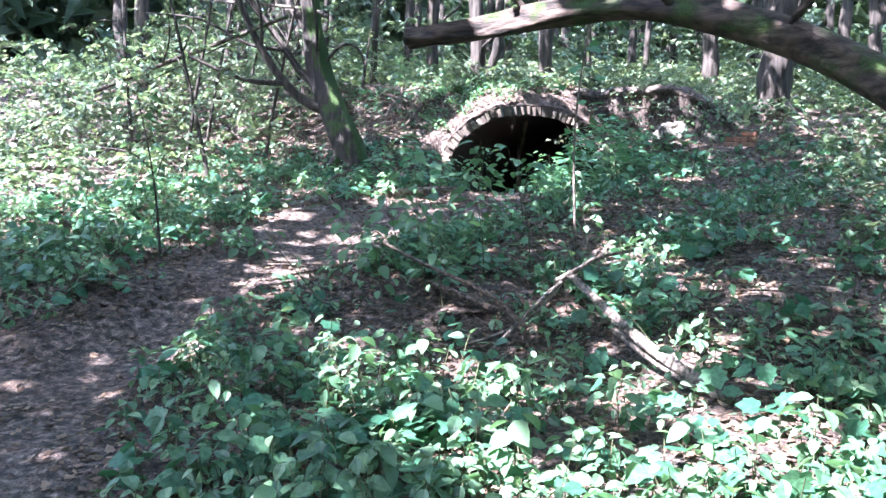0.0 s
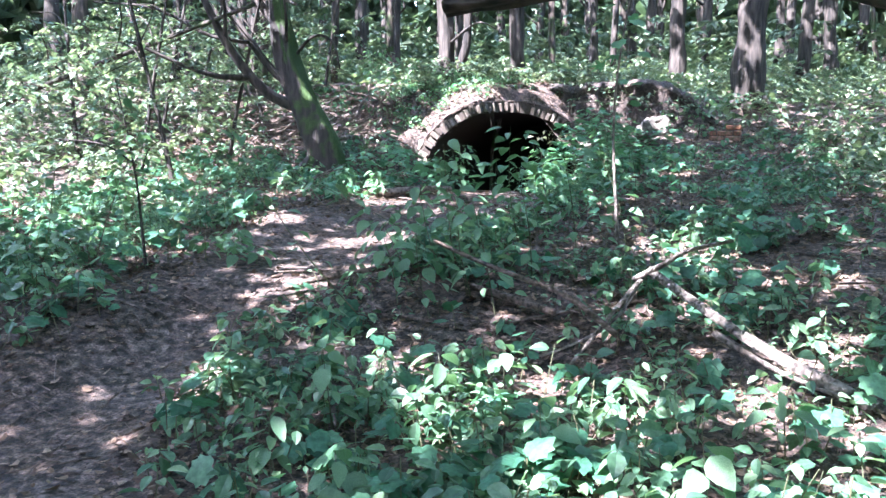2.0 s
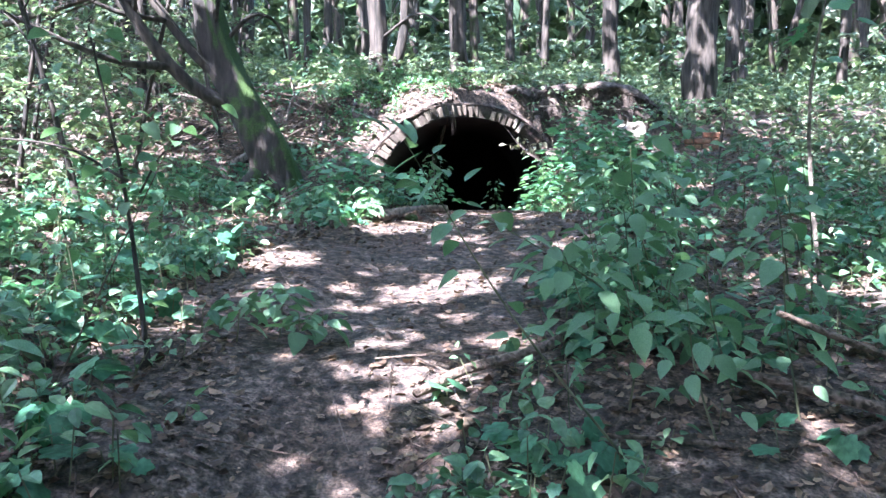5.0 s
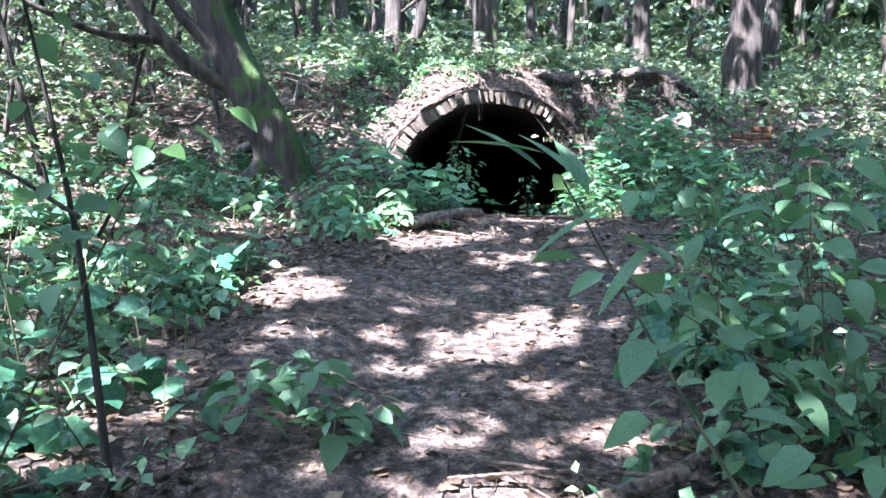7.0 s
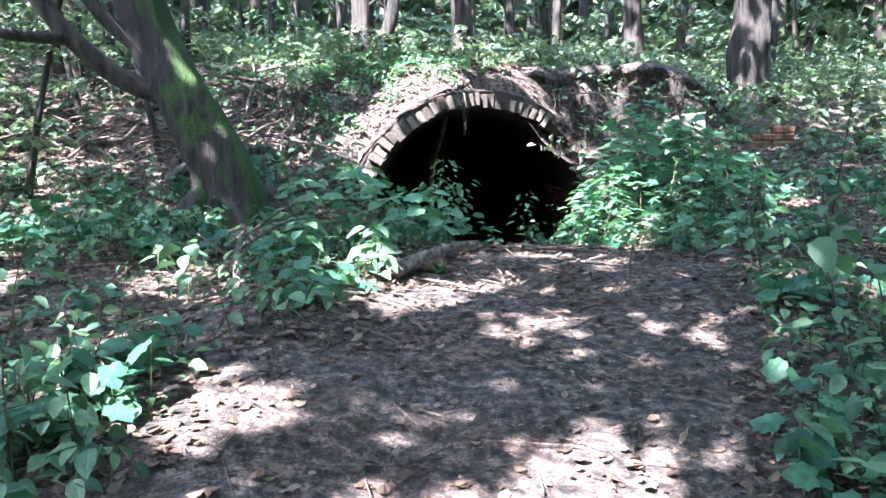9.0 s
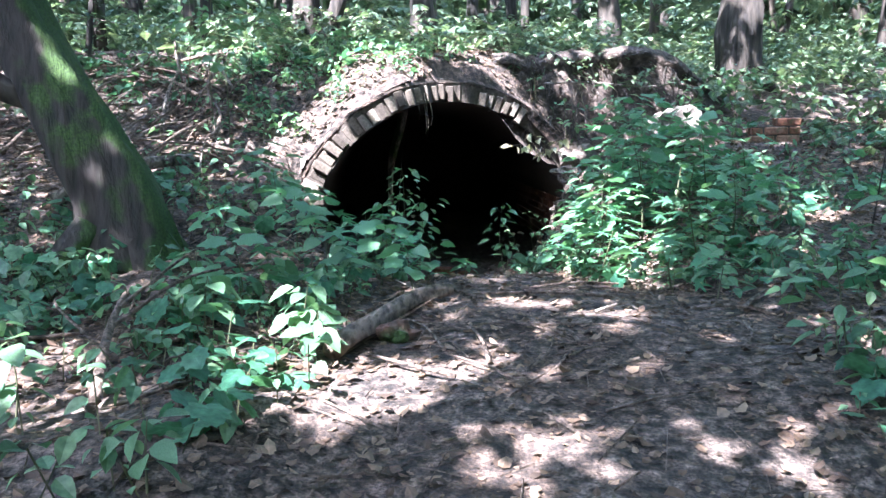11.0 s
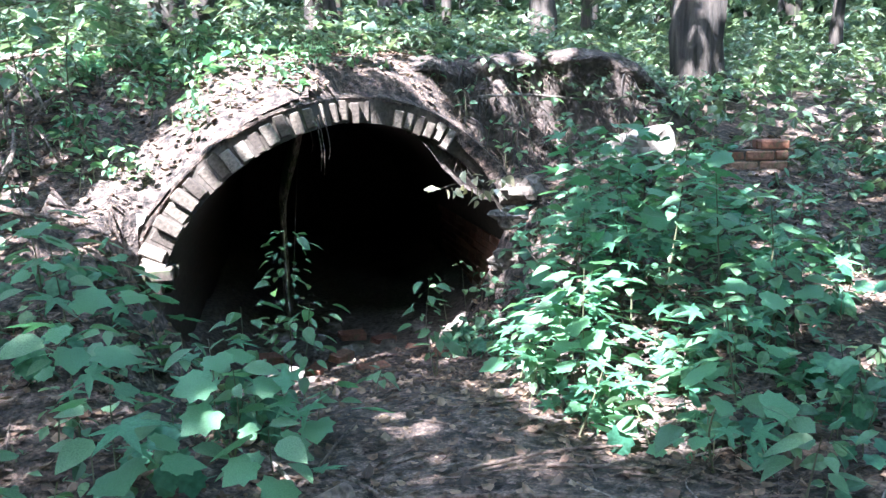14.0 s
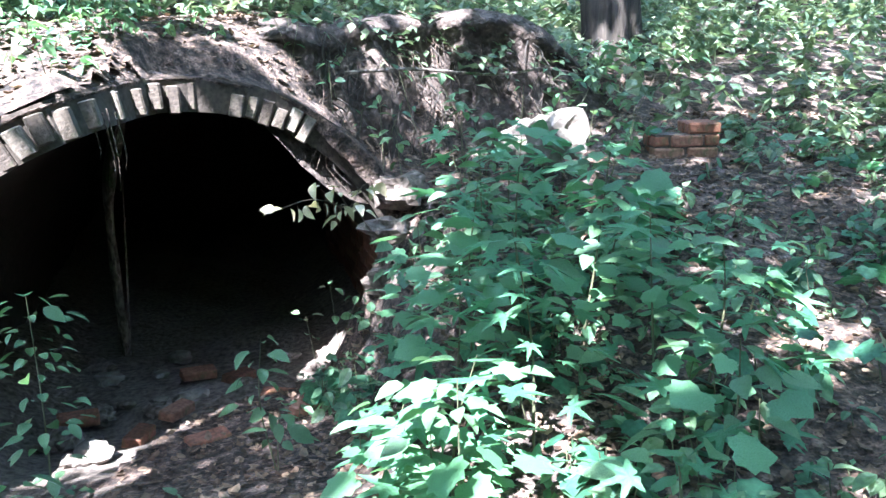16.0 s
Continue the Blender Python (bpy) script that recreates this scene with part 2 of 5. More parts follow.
OVATE, LOBED, SIMPLE = ovate(), lobed(), simple_leaf()
CURLED = (np.array([(0, 0, 0.1), (0.35, 0.3, 0.0), (0.3, 0.75, 0.1), (0, 1, 0.22), (-0.3, 0.7, 0.02), (-0.38, 0.3, 0.12)]),
          np.array([(0, 1, 2, 3), (0, 3, 4, 5)]))


def scatter(leaf, pos, az, pitch, roll, size):
    """Copies of a leaf as one set of vertices and quads; the leaf's tip points along az, lowered by pitch."""
    v, f = leaf
    ca, sa, cp, sp, cr, sr = np.cos(az), np.sin(az), np.cos(pitch), np.sin(pitch), np.cos(roll), np.sin(roll)
    x, y, z = v[:, 0], v[:, 1], v[:, 2]
    x1 = x[None] * cr[:, None] + z[None] * sr[:, None]
    z1 = -x[None] * sr[:, None] + z[None] * cr[:, None]
    y2 = y[None] * cp[:, None] + z1 * sp[:, None]
    z2 = -y[None] * sp[:, None] + z1 * cp[:, None]
    s = size[:, None]
    px = (ca[:, None] * y2 + sa[:, None] * x1) * s + pos[:, 0, None]
    py = (sa[:, None] * y2 - ca[:, None] * x1) * s + pos[:, 1, None]
    pz = z2 * s + pos[:, 2, None]
    vv = np.stack([px, py, pz], -1).reshape(-1, 3)
    ff = (f[None] + (np.arange(len(pos)) * len(v))[:, None, None]).reshape(-1, 4)
    return vv, ff


def smooth(a, b, x):
    u = np.clip((x - a) / (b - a), 0, 1)
    return u * u * (3 - 2 * u)


# ---- the ground ----
VX, VZ, VR, RING = 0.6, 0.09, 1.45, 0.2    # the vault: its axis, springing height, inner radius and brick ring
VAULT_L, VAULT_R = VX - VR - RING, VX + VR + RING

PATH_Y = [-12, -3, -1, 0.3, 1, 1.8, 2.3, 3, 4, 5, 6, 7, 8, 8.6, 9.4]
PATH_X = [2.8, 1.3, 0.15, -0.5, -0.3, -0.25, -0.3, -0.2, -0.15, 0.1, 0.6, 0.85, 0.65, 0.6, 0.65]
PATH_W = [0.6, 0.6, 0.7, 0.6, 0.32, 0.25, 0.42, 0.85, 0.95, 1.05, 0.95, 1.1, 0.55, 0.42, 0.35]


def front(x):
    """Where the broken vault ends towards the path."""
    return np.interp(x, [-1.1, -0.2, 0.12, 0.5, 1.4, 2.4], [10.12, 10.3, 10.42, 11.36, 11.7, 11.85])


def off_path(x, y):
    """How far a place lies from the trodden soil: under 0 is on it."""
    return np.abs(x - np.interp(y, PATH_Y, PATH_X)) - np.interp(y, PATH_Y, PATH_W)


def lumps(x, y):
    return (0.05 * np.sin(1.7 * x + 0.6 * y) * np.sin(1.3 * y - 0.5 * x + 1) + 0.025 * np.sin(4.1 * x - 2.3 * y) * np.sin(3.7 * y + 1.1 * x)
            + 0.012 * np.sin(9.3 * x + 5.1 * y + 2) * np.sin(8.1 * y - 6.3 * x))


def height(x, y):
    x, y = np.asarray(x, float), np.asarray(y, float)
    track = np.interp(y, [-200, -6, -2, 1, 1.7, 2.5, 4, 6, 7.3, 8.5, 9.3, 10.2, 11.5], [-2, -0.64, -0.58, -0.5, -0.34, -0.12, 0.0, 0.2, 0.26, 0.19, 0.05, -0.22, -0.4])
    left = np.interp(y, [-200, -6, 0, 2, 4, 6, 8, 9, 10.1, 11, 12, 13, 14, 22, 40, 400], [-2, -0.6, -0.45, -0.1, 0.1, 0.28, 0.5, 0.78, 1.1, 1.5, 1.95, 2.25, 2.35, 3.1, 4.3, 12])
    right = np.interp(y, [-200, -6, 0, 1.5, 2.5, 4, 6, 8, 9, 10, 11, 11.7, 12.2, 12.8, 13.2, 14, 22, 40, 400],
                      [-2, -0.6, -0.52, -0.4, -0.15, 0.02, 0.22, 0.32, 0.42, 0.58, 0.82, 0.98, 1.15, 2.0, 2.14, 2.22, 3.0, 4.3, 12])
    gentle = np.interp(y, [-200, -6, 0, 1.5, 2.5, 4, 6, 8, 9, 10, 11, 12, 13, 14, 16, 22, 40, 400], [-2, -0.6, -0.52, -0.4, -0.15, 0.02, 0.22, 0.32, 0.42, 0.58, 0.8, 1.05, 1.38, 1.7, 2.08, 3.0, 4.3, 12])
    past = smooth(3.1, 4.8, x + 0.15 * np.sin(2.1 * y))
    right = right * (1 - past) + gentle * past
    wl = smooth(-0.15, -1.0, x)
    u = smooth(9.2, 10.15, y)
    wl = np.where(y > 9.2, smooth(0.0, 1.0, (-0.15 - 0.58 * u - x) / (0.95 - 0.63 * u)), wl)
    wr = smooth(1.3, 2.3, x)
    top = np.maximum(0.12, VZ + np.sqrt(np.maximum((VR + RING + 0.03) ** 2 - (x - VX) ** 2, 0.0)))
    back_l = np.interp(y - 0.3, [9, 10.1, 11, 12, 13, 14, 22, 40, 400], [0.7, 1.0, 1.45, 1.95, 2.25, 2.35, 3.1, 4.3, 12])
    back_r = np.interp(y - 0.2, [9, 11.2, 12.2, 12.8, 13.2, 14, 22, 40, 400], [0.3, 0.7, 1.2, 1.75, 2.12, 2.22, 3.0, 4.3, 12])
    wb = smooth(0.2, 1.8, x)
    cap = 2.12 + 0.09 * (y - 12)
    fill_l = 1.62 + 0.42 * np.clip(y - 10.5, -0.3, 1.6) - 0.5 * np.clip(-0.35 - x, 0, 3)
    fill_r = 1.85 + 0.4 * np.clip(y - 11.5, -0.3, 1.5) - 0.25 * np.clip(x - 0.8, 0, 2)
    fill = np.minimum(fill_l * (1 - smooth(0.2, 0.8, x)) + fill_r * smooth(0.2, 0.8, x), cap)
    rise = np.minimum(top + 1.2 * np.clip(y - front(x) - 0.1, 0, 2), np.maximum(top, fill))
    left = np.maximum(left, np.where(x > -3, fill - 2.5 * np.clip(10.35 - y, 0, 9), -9))
    mid = np.where(y < front(x), track, np.maximum(rise, back_l * (1 - wb) + back_r * wb))
    z = mid * (1 - wl) * (1 - wr) + left * wl + right * wr * (1 - wl)
    spoil = 0.58 - 1.5 * (x + 0.85) - 0.45 * np.abs(10.05 - y)
    z = np.where((x > -1.3) & (x < 0.1) & (y < front(x) - 0.02), np.maximum(z, spoil), z)
    inside = (x > VAULT_L) & (x < VAULT_R) & (y >= front(x))
    z = np.where(inside, np.maximum(z, top), z)
    z = z + 0.22 * smooth(2.5, 9, -x) * smooth(-2, 4, y) + 0.12 * smooth(2.5, 7, x) * smooth(9, 3, y)
    amount = smooth(-0.3, 0.4, off_path(x, y)) * 0.85 + 0.15
    amount = np.where(inside, 0.3, amount)
    return z + lumps(x, y) * amount


def axis_steps(lo, hi, step, far):
    a = list(np.arange(lo, hi + 1e-6, step))
    d = step
    while a[-1] < far:
        d *= 1.25
        a.append(a[-1] + d)
    d = step
    while a[0] > -far:
        d *= 1.25
        a.insert(0, a[0] - d)
    return np.array(a)


gx, gy = axis_steps(-5.5, 6.5, 0.07, 700), axis_steps(-4.0, 14.5, 0.07, 700)
GX, GY = np.meshgrid(gx, gy)
GZ = height(GX, GY)
near = (np.abs(GX) < 7) & (GY > -6) & (GY < 16)
rough_soil = np.zeros_like(GZ)
rough_soil[near] = [noise.fractal(Vector((a * 2.6, b * 2.6, 0.3)), 0.8, 2.2, 4) for a, b in zip(GX[near], GY[near])]
GZ = GZ + 0.018 * rough_soil
nx, ny = len(gx), len(gy)
idx = np.arange(nx * ny).reshape(ny, nx)
quads = np.stack([idx[:-1, :-1], idx[:-1, 1:], idx[1:, 1:], idx[1:, :-1]], -1)
cx, cy = (gx[:-1] + gx[1:]) / 2, (gy[:-1] + gy[1:]) / 2
CX, CY = np.meshgrid(cx, cy)
ins = (GX > VX - VR) & (GX < VX + VR) & (GY >= front(GX)) & (GY < 19)
corner = np.stack([ins[:-1, :-1], ins[:-1, 1:], ins[1:, 1:], ins[1:, :-1]])
drop = np.ptp(np.stack([GZ[:-1, :-1], GZ[:-1, 1:], GZ[1:, 1:], GZ[1:, :-1]]), axis=0) > 0.2
mouth = corner.any(0) & ~corner.all(0) & drop & (np.abs(CY - front(CX)) < 0.12 + 0.35 * ((CX > 0.15) & (CX < 0.48)))
ground = raw("ground", np.stack([GX, GY, GZ], -1).reshape(-1, 3), quads[~mouth].reshape(-1, 4), SOIL, True)
tagged(ground, "brown woodland soil with a trodden path up to the mound", "ground", kind="structure")


# ---- the brick tunnel ----
def vault_points(a, r):
    return VX - r * math.cos(a), VZ + r * math.sin(a)


def vault_front(a):
    return float(front(VX - (VR + 0.1) * math.cos(a)))


tunnel = tagged(empty("brick_tunnel", (VX, 10.2, -0.4)), "ruined brick barrel vault opening in an earth mound", "tunnel", kind="structure")


def sheet(name, a0, a1, r, back, mat, n=40):
    v, f = [], []
    ys = [0.0, 0.15, 0.6, 1.5, 4, back]
    for i in range(n + 1):
        a = a0 + (a1 - a0) * i / n
        x, z = vault_points(a, r)
        s = vault_front(a) + 0.05
        for q in ys:
            v.append((x - tunnel.location.x, s + (19 - s) * q / back - tunnel.location.y, z - tunnel.location.z))
    m = len(ys)
    for i in range(n):
        for k in range(m - 1):
            f.append((i * m + k, i * m + k + 1, (i + 1) * m + k + 1, (i + 1) * m + k))
    return raw(name, v, f, mat, False, tunnel)


sheet("vault_lining", 0.0, math.pi, VR + 0.012, 7.0, SHADED_INNER)
sheet("vault_back", 0.0, math.pi, VR + RING - 0.01, 7.0, MORTAR)


def ring_face(r0, r1, set_back):
    v, f, n = [], [], 48
    for i in range(n + 1):
        a = math.pi * i / n
        for r in (r0, r1):
            x, z = vault_points(a, r)
            v.append((x - tunnel.location.x, vault_front(a) + set_back - tunnel.location.y, z - tunnel.location.z))
    for i in range(n):
        f.append((2 * i, 2 * i + 1, 2 * i + 3, 2 * i + 2))
    return raw("ring_backing", v, f, MORTAR, False, tunnel)


ring_face(VR + 0.012, VR + RING + 0.025, 0.018)


def soil_cover():
    """Earth that lies on the ring's back."""
    v, f, n = [], [], 90
    rows = [(0.02, 0.0), (0.0, 0.02), (0.1, 0.06), (0.22, 0.085), (0.4, 0.085), (0.7, 0.06), (1.05, 0.0)]
    for i in range(n + 1):
        a = 0.12 + (math.pi * 0.9 - 0.12) * i / n
        veil = float(smooth(2.0, 2.35, a))
        for dy, dr in rows:
            d = noise.fractal(Vector((a * 6, dy * 9, 0.5)), 1.0, 2.0, 3)
            x, z = vault_points(a, VR + RING - 0.01 + dr * (1 + 0.9 * d) - 0.12 * veil * (dy == 0.02) * (1 + 0.2 * d))
            v.append((x - tunnel.location.x, vault_front(a) + dy + 0.03 * d - 0.1 * veil * (dy < 0.05) - tunnel.location.y, z - tunnel.location.z))
    k = len(rows)
    for i in range(n):
        for j in range(k - 1):
            f.append((i * k + j, i * k + j + 1, (i + 1) * k + j + 1, (i + 1) * k + j))
    return raw("soil_cover", v, f, SOIL, True, tunnel)


soil_cover()


def slab(lo, hi):
    v = [(x, y, z) for x in (lo[0], hi[0]) for y in (lo[1], hi[1]) for z in (lo[2], hi[2])]
    return v, [(0, 1, 3, 2), (4, 6, 7, 5), (0, 4, 5, 1), (2, 3, 7, 6), (0, 2, 6, 4), (1, 5, 7, 3)]


def block(name, lo, hi, mat, parent):
    o = parent.location
    v, f = slab([a - b for a, b in zip(lo, o)], [a - b for a, b in zip(hi, o)])
    return raw(name, v, f, mat, False, parent)


block("side_wall", (VX - VR - 0.35, 10.2, -1.4), (VX - VR - 0.012, 19, VZ), SHADED_INNER, tunnel)
block("side_wall", (VX + VR + 0.012, 11.75, -1.4), (VX + VR + 0.35, 19, VZ), SHADED_INNER, tunnel)
# unseen wall, added to shut out light and keep the depth dark
block("end_wall", (VX - VR - 0.4, 19, -1.4), (VX + VR + 0.4, 19.3, VZ + VR + 0.4), SHADED_INNER, tunnel)


def brick_mesh(name, lx, ly, lz, seed, mat):
    """A worn brick: a bevelled block with uneven corners."""
    bm = bmesh.new()
    bmesh.ops.create_cube(bm, size=1.0)
    bmesh.ops.scale(bm, vec=(lx, ly, lz), verts=bm.verts)
    bmesh.ops.bevel(bm, geom=bm.edges[:], offset=min(lx, ly, lz) * 0.13, segments=1, affect='EDGES')
    for q in bm.verts:
        q.co += Vector(noise.noise_vector(q.co * 21 + Vector((seed * 5.1, 0, 0)))) * 0.011
    me = bpy.data.meshes.new(name)
    bm.to_mesh(me)
    bm.free()
    me.materials.append(mat)
    return me


rnd = random.Random(3)
ring_bricks = [brick_mesh("brick", 0.25, 0.3, 0.088, i, ARCH_BRICK) for i in range(4)]


def put_brick(me, m, parent):
    ob = new("brick", me)
    ob.parent = parent
    ob.matrix_parent_inverse = Matrix.Identity(4)
    ob.matrix_basis = Matrix.Translation(-parent.location) @ m
    return ob


step = 0.091 / (VR + 0.02)
a = 0.4
while a < 2.2:
    gap = 1.66 < a < 1.80
    if not gap:
        r = VR + RING / 2 - 0.01 + rnd.uniform(-0.02, 0.025)
        x, z = vault_points(a, r)
        y = vault_front(a) + 0.13 + rnd.uniform(-0.045, 0.035)
        if a > 2.15:
            y += rnd.uniform(0.0, 0.08)
        put_brick(rnd.choice(ring_bricks), Matrix.Translation((x, y, z)) @ Euler((rnd.uniform(-0.05, 0.05), a - math.pi + rnd.uniform(-0.04, 0.04), 0)).to_matrix().to_4x4()
                  @ Matrix.Diagonal((rnd.uniform(0.5, 0.72), 1, rnd.uniform(0.8, 1.0), 1)), tunnel)
    a += step

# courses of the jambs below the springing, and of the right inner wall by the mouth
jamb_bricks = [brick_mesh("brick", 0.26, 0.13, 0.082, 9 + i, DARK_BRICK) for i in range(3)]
wall_bricks = [brick_mesh("brick", 0.06, 0.27, 0.08, 19 + i, RED_BRICK) for i in range(3)]
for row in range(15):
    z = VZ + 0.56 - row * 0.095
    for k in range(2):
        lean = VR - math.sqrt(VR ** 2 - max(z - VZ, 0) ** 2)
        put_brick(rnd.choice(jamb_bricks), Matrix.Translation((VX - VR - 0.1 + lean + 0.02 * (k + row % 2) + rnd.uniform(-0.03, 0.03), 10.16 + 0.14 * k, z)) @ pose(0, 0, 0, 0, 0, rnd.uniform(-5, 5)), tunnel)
for row in range(12):
    for k in range(12):
        a = row * 0.092
        z, y = VZ - 0.75 + a, 11.95 + (k + 0.5 * (row % 2)) * 0.285
        x = VX + VR + 0.0 if z < VZ else VX + math.sqrt(VR ** 2 - (z - VZ) ** 2)
        put_brick(rnd.choice(wall_bricks), Matrix.Translation((x + 0.015 + rnd.uniform(0, 0.006), y, z)) @ pose(0, 0, 0, 0, 0, rnd.uniform(-1, 1)), tunnel)

fx, fy = np.linspace(VX - VR - 0.3, VX + VR + 0.3, 40), np.linspace(9.9, 19.1, 90)
FX, FY = np.meshgrid(fx, fy)
FZ = np.interp(FY, [9.9, 10.6, 11.5, 13, 19], [-0.2, -0.34, -0.5, -0.55, -0.5]) + 0.05 * np.sin(3 * FX + FY) * np.sin(2.3 * FY) + 0.02 * np.sin(9 * FX - 4 * FY) * np.sin(11 * FY)
FZ = FZ + 0.25 * smooth(0.9, 1.5, np.abs(FX - VX))
fi = np.arange(FX.size).reshape(FX.shape)
floor = raw("tunnel_floor", np.stack([FX, FY, FZ], -1).reshape(-1, 3), np.stack([fi[:-1, :-1], fi[:-1, 1:], fi[1:, 1:], fi[1:, :-1]], -1).reshape(-1, 4), RUBBLE, True)
tagged(floor, "dark earth and rubble floor inside the brick tunnel", "floor", kind="structure")

# ---- trees ----
def tree(name, line, r0, r1, bark, label, limbs=(), flare=1.5, group="", sides=16, decay=0.28):
    base = Vector(line[0])
    t = tagged(empty(name, base), label, "tree", group)
    pts = spline([Vector(p) - base for p in line], 10)
    n = len(pts)
    rad = []
    for i, p in enumerate(pts):
        u = i / (n - 1)
        rad.append((r0 + (r1 - r0) * u) * (1 + (flare - 1) * math.exp(-max(p.z + 0.25, 0) / decay)))
    raw("trunk", *tube(pts, rad, sides, 0.42, base.x), bark, True, t)
    for q in limbs:
        mat = BARK if bark is BARK_MOSS and q[0][0][2] > 1.3 else bark
        limb("limb", [Vector(p) - base for p in q[0]], q[1], q[2], mat, t, seed=q[1] * 9)
    return t


def gz(x, y):
    return float(height(x, y))


tree("mossy_tree", [(-1.78, 8.15, gz(-1.78, 8.15) - 0.3), (-1.88, 8.2, 0.85), (-2.06, 8.25, 1.25), (-2.46, 8.4, 2.1), (-2.72, 8.5, 3.3), (-2.95, 8.6, 6.0), (-3.1, 8.7, 9.0)], 0.23, 0.13, BARK_MOSS,
     "leaning dark tree with moss on its flared trunk", [
         ([(-2.15, 8.28, 1.45), (-2.75, 8.1, 1.75), (-3.3, 7.9, 2.5), (-3.8, 7.7, 3.7)], 0.1, 0.045),
         ([(-2.5, 8.4, 2.2), (-2.1, 8.45, 2.6), (-1.8, 8.5, 2.5), (-1.7, 8.5, 2.1)], 0.032, 0.012),
         ([(-2.62, 8.45, 2.7), (-3.2, 8.6, 3.4), (-3.9, 9.0, 4.6)], 0.08, 0.03),
         ([(-2.3, 8.33, 1.75), (-2.72, 8.25, 2.1), (-3.1, 8.2, 2.62), (-3.6, 8.15, 3.3), (-4.3, 8.1, 4.4)], 0.075, 0.03),
         ([(-3.0, 8.2, 2.5), (-3.6, 8.0, 2.6), (-4.4, 7.8, 3.0), (-5.3, 7.6, 3.1)], 0.035, 0.012),
         ([(-3.3, 7.9, 2.5), (-3.2, 7.7, 3.1), (-3.35, 7.5, 3.9)], 0.035, 0.014),
         ([(-2.55, 8.42, 2.35), (-2.35, 8.0, 2.9), (-2.3, 7.6, 3.6)], 0.03, 0.012),
         ([(-1.7, 8.05, 0.62), (-1.62, 7.9, 0.42), (-1.5, 7.72, 0.3)], 0.12, 0.06),
         ([(-2.0, 8.05, 0.7), (-2.15, 7.85, 0.5), (-2.3, 7.65, 0.36)], 0.12, 0.06),
         ([(-1.85, 8.15, 1.0), (-1.66, 8.1, 0.68), (-1.45, 8.03, 0.42)], 0.13, 0.07),
         ([(-2.9, 8.05, 1.95), (-3.5, 7.6, 2.0), (-4.3, 7.0, 2.4)], 0.05, 0.02)], 2.7, sides=28, decay=0.45)
tree("forest_tree", [(-0.95, 13.0, 2.1), (-0.98, 13.05, 3.2), (-1.1, 13.1, 5), (-1.2, 13.2, 9)], 0.17, 0.12, BARK, "dark twin-stemmed tree on the mound",
     [([(-0.85, 12.95, 2.2), (-0.62, 12.9, 2.7), (-0.5, 12.9, 3.4), (-0.45, 13, 6)], 0.11, 0.07), ([(-0.98, 13, 3.0), (-0.3, 12.7, 3.4), (0.2, 12.4, 3.2)], 0.03, 0.01)])
tree("forest_tree", [(0.48, 13.3, 2.1), (0.46, 13.3, 3.3), (0.38, 13.35, 5), (0.3, 13.4, 9)], 0.17, 0.13, BARK, "straight grey-brown tree standing above the tunnel",
     [([(0.45, 13.3, 2.5), (0.3, 13.15, 2.3), (0.15, 13.0, 2.15)], 0.09, 0.04), ([(0.52, 13.25, 2.5), (0.68, 13.1, 2.3), (0.85, 12.98, 2.15)], 0.09, 0.04)], 1.25)
tree("forest_tree", [(5.15, 14.2, 1.4), (5.17, 14.2, 3.2), (5.25, 14.2, 5), (5.35, 14.3, 10)], 0.31, 0.25, BARK, "thick dark tree beside the earth bank",
     [([(5.05, 14.1, 2.0), (4.87, 13.95, 1.8), (4.72, 13.85, 1.62)], 0.15, 0.09), ([(5.25, 14.1, 2.0), (5.42, 13.95, 1.8), (5.58, 13.85, 1.6)], 0.15, 0.09)], 1.25)
tree("forest_tree", [(3.9, 16.6, 2.3), (3.9, 16.6, 4), (3.8, 16.7, 9)], 0.19, 0.14, BARK, "dark tree on the wooded slope", [], 1.2)
tree("forest_tree", [(10.2, 22.5, 2.6), (10.4, 22.5, 4), (10.9, 22.6, 6), (11.3, 23, 9)], 0.12, 0.08, BARK_OLD, "slender pale tree on the far slope", [([(10.2, 22.5, 2.9), (9.9, 22.4, 4.2), (9.7, 22.3, 6.5)], 0.08, 0.05)], 1.2)
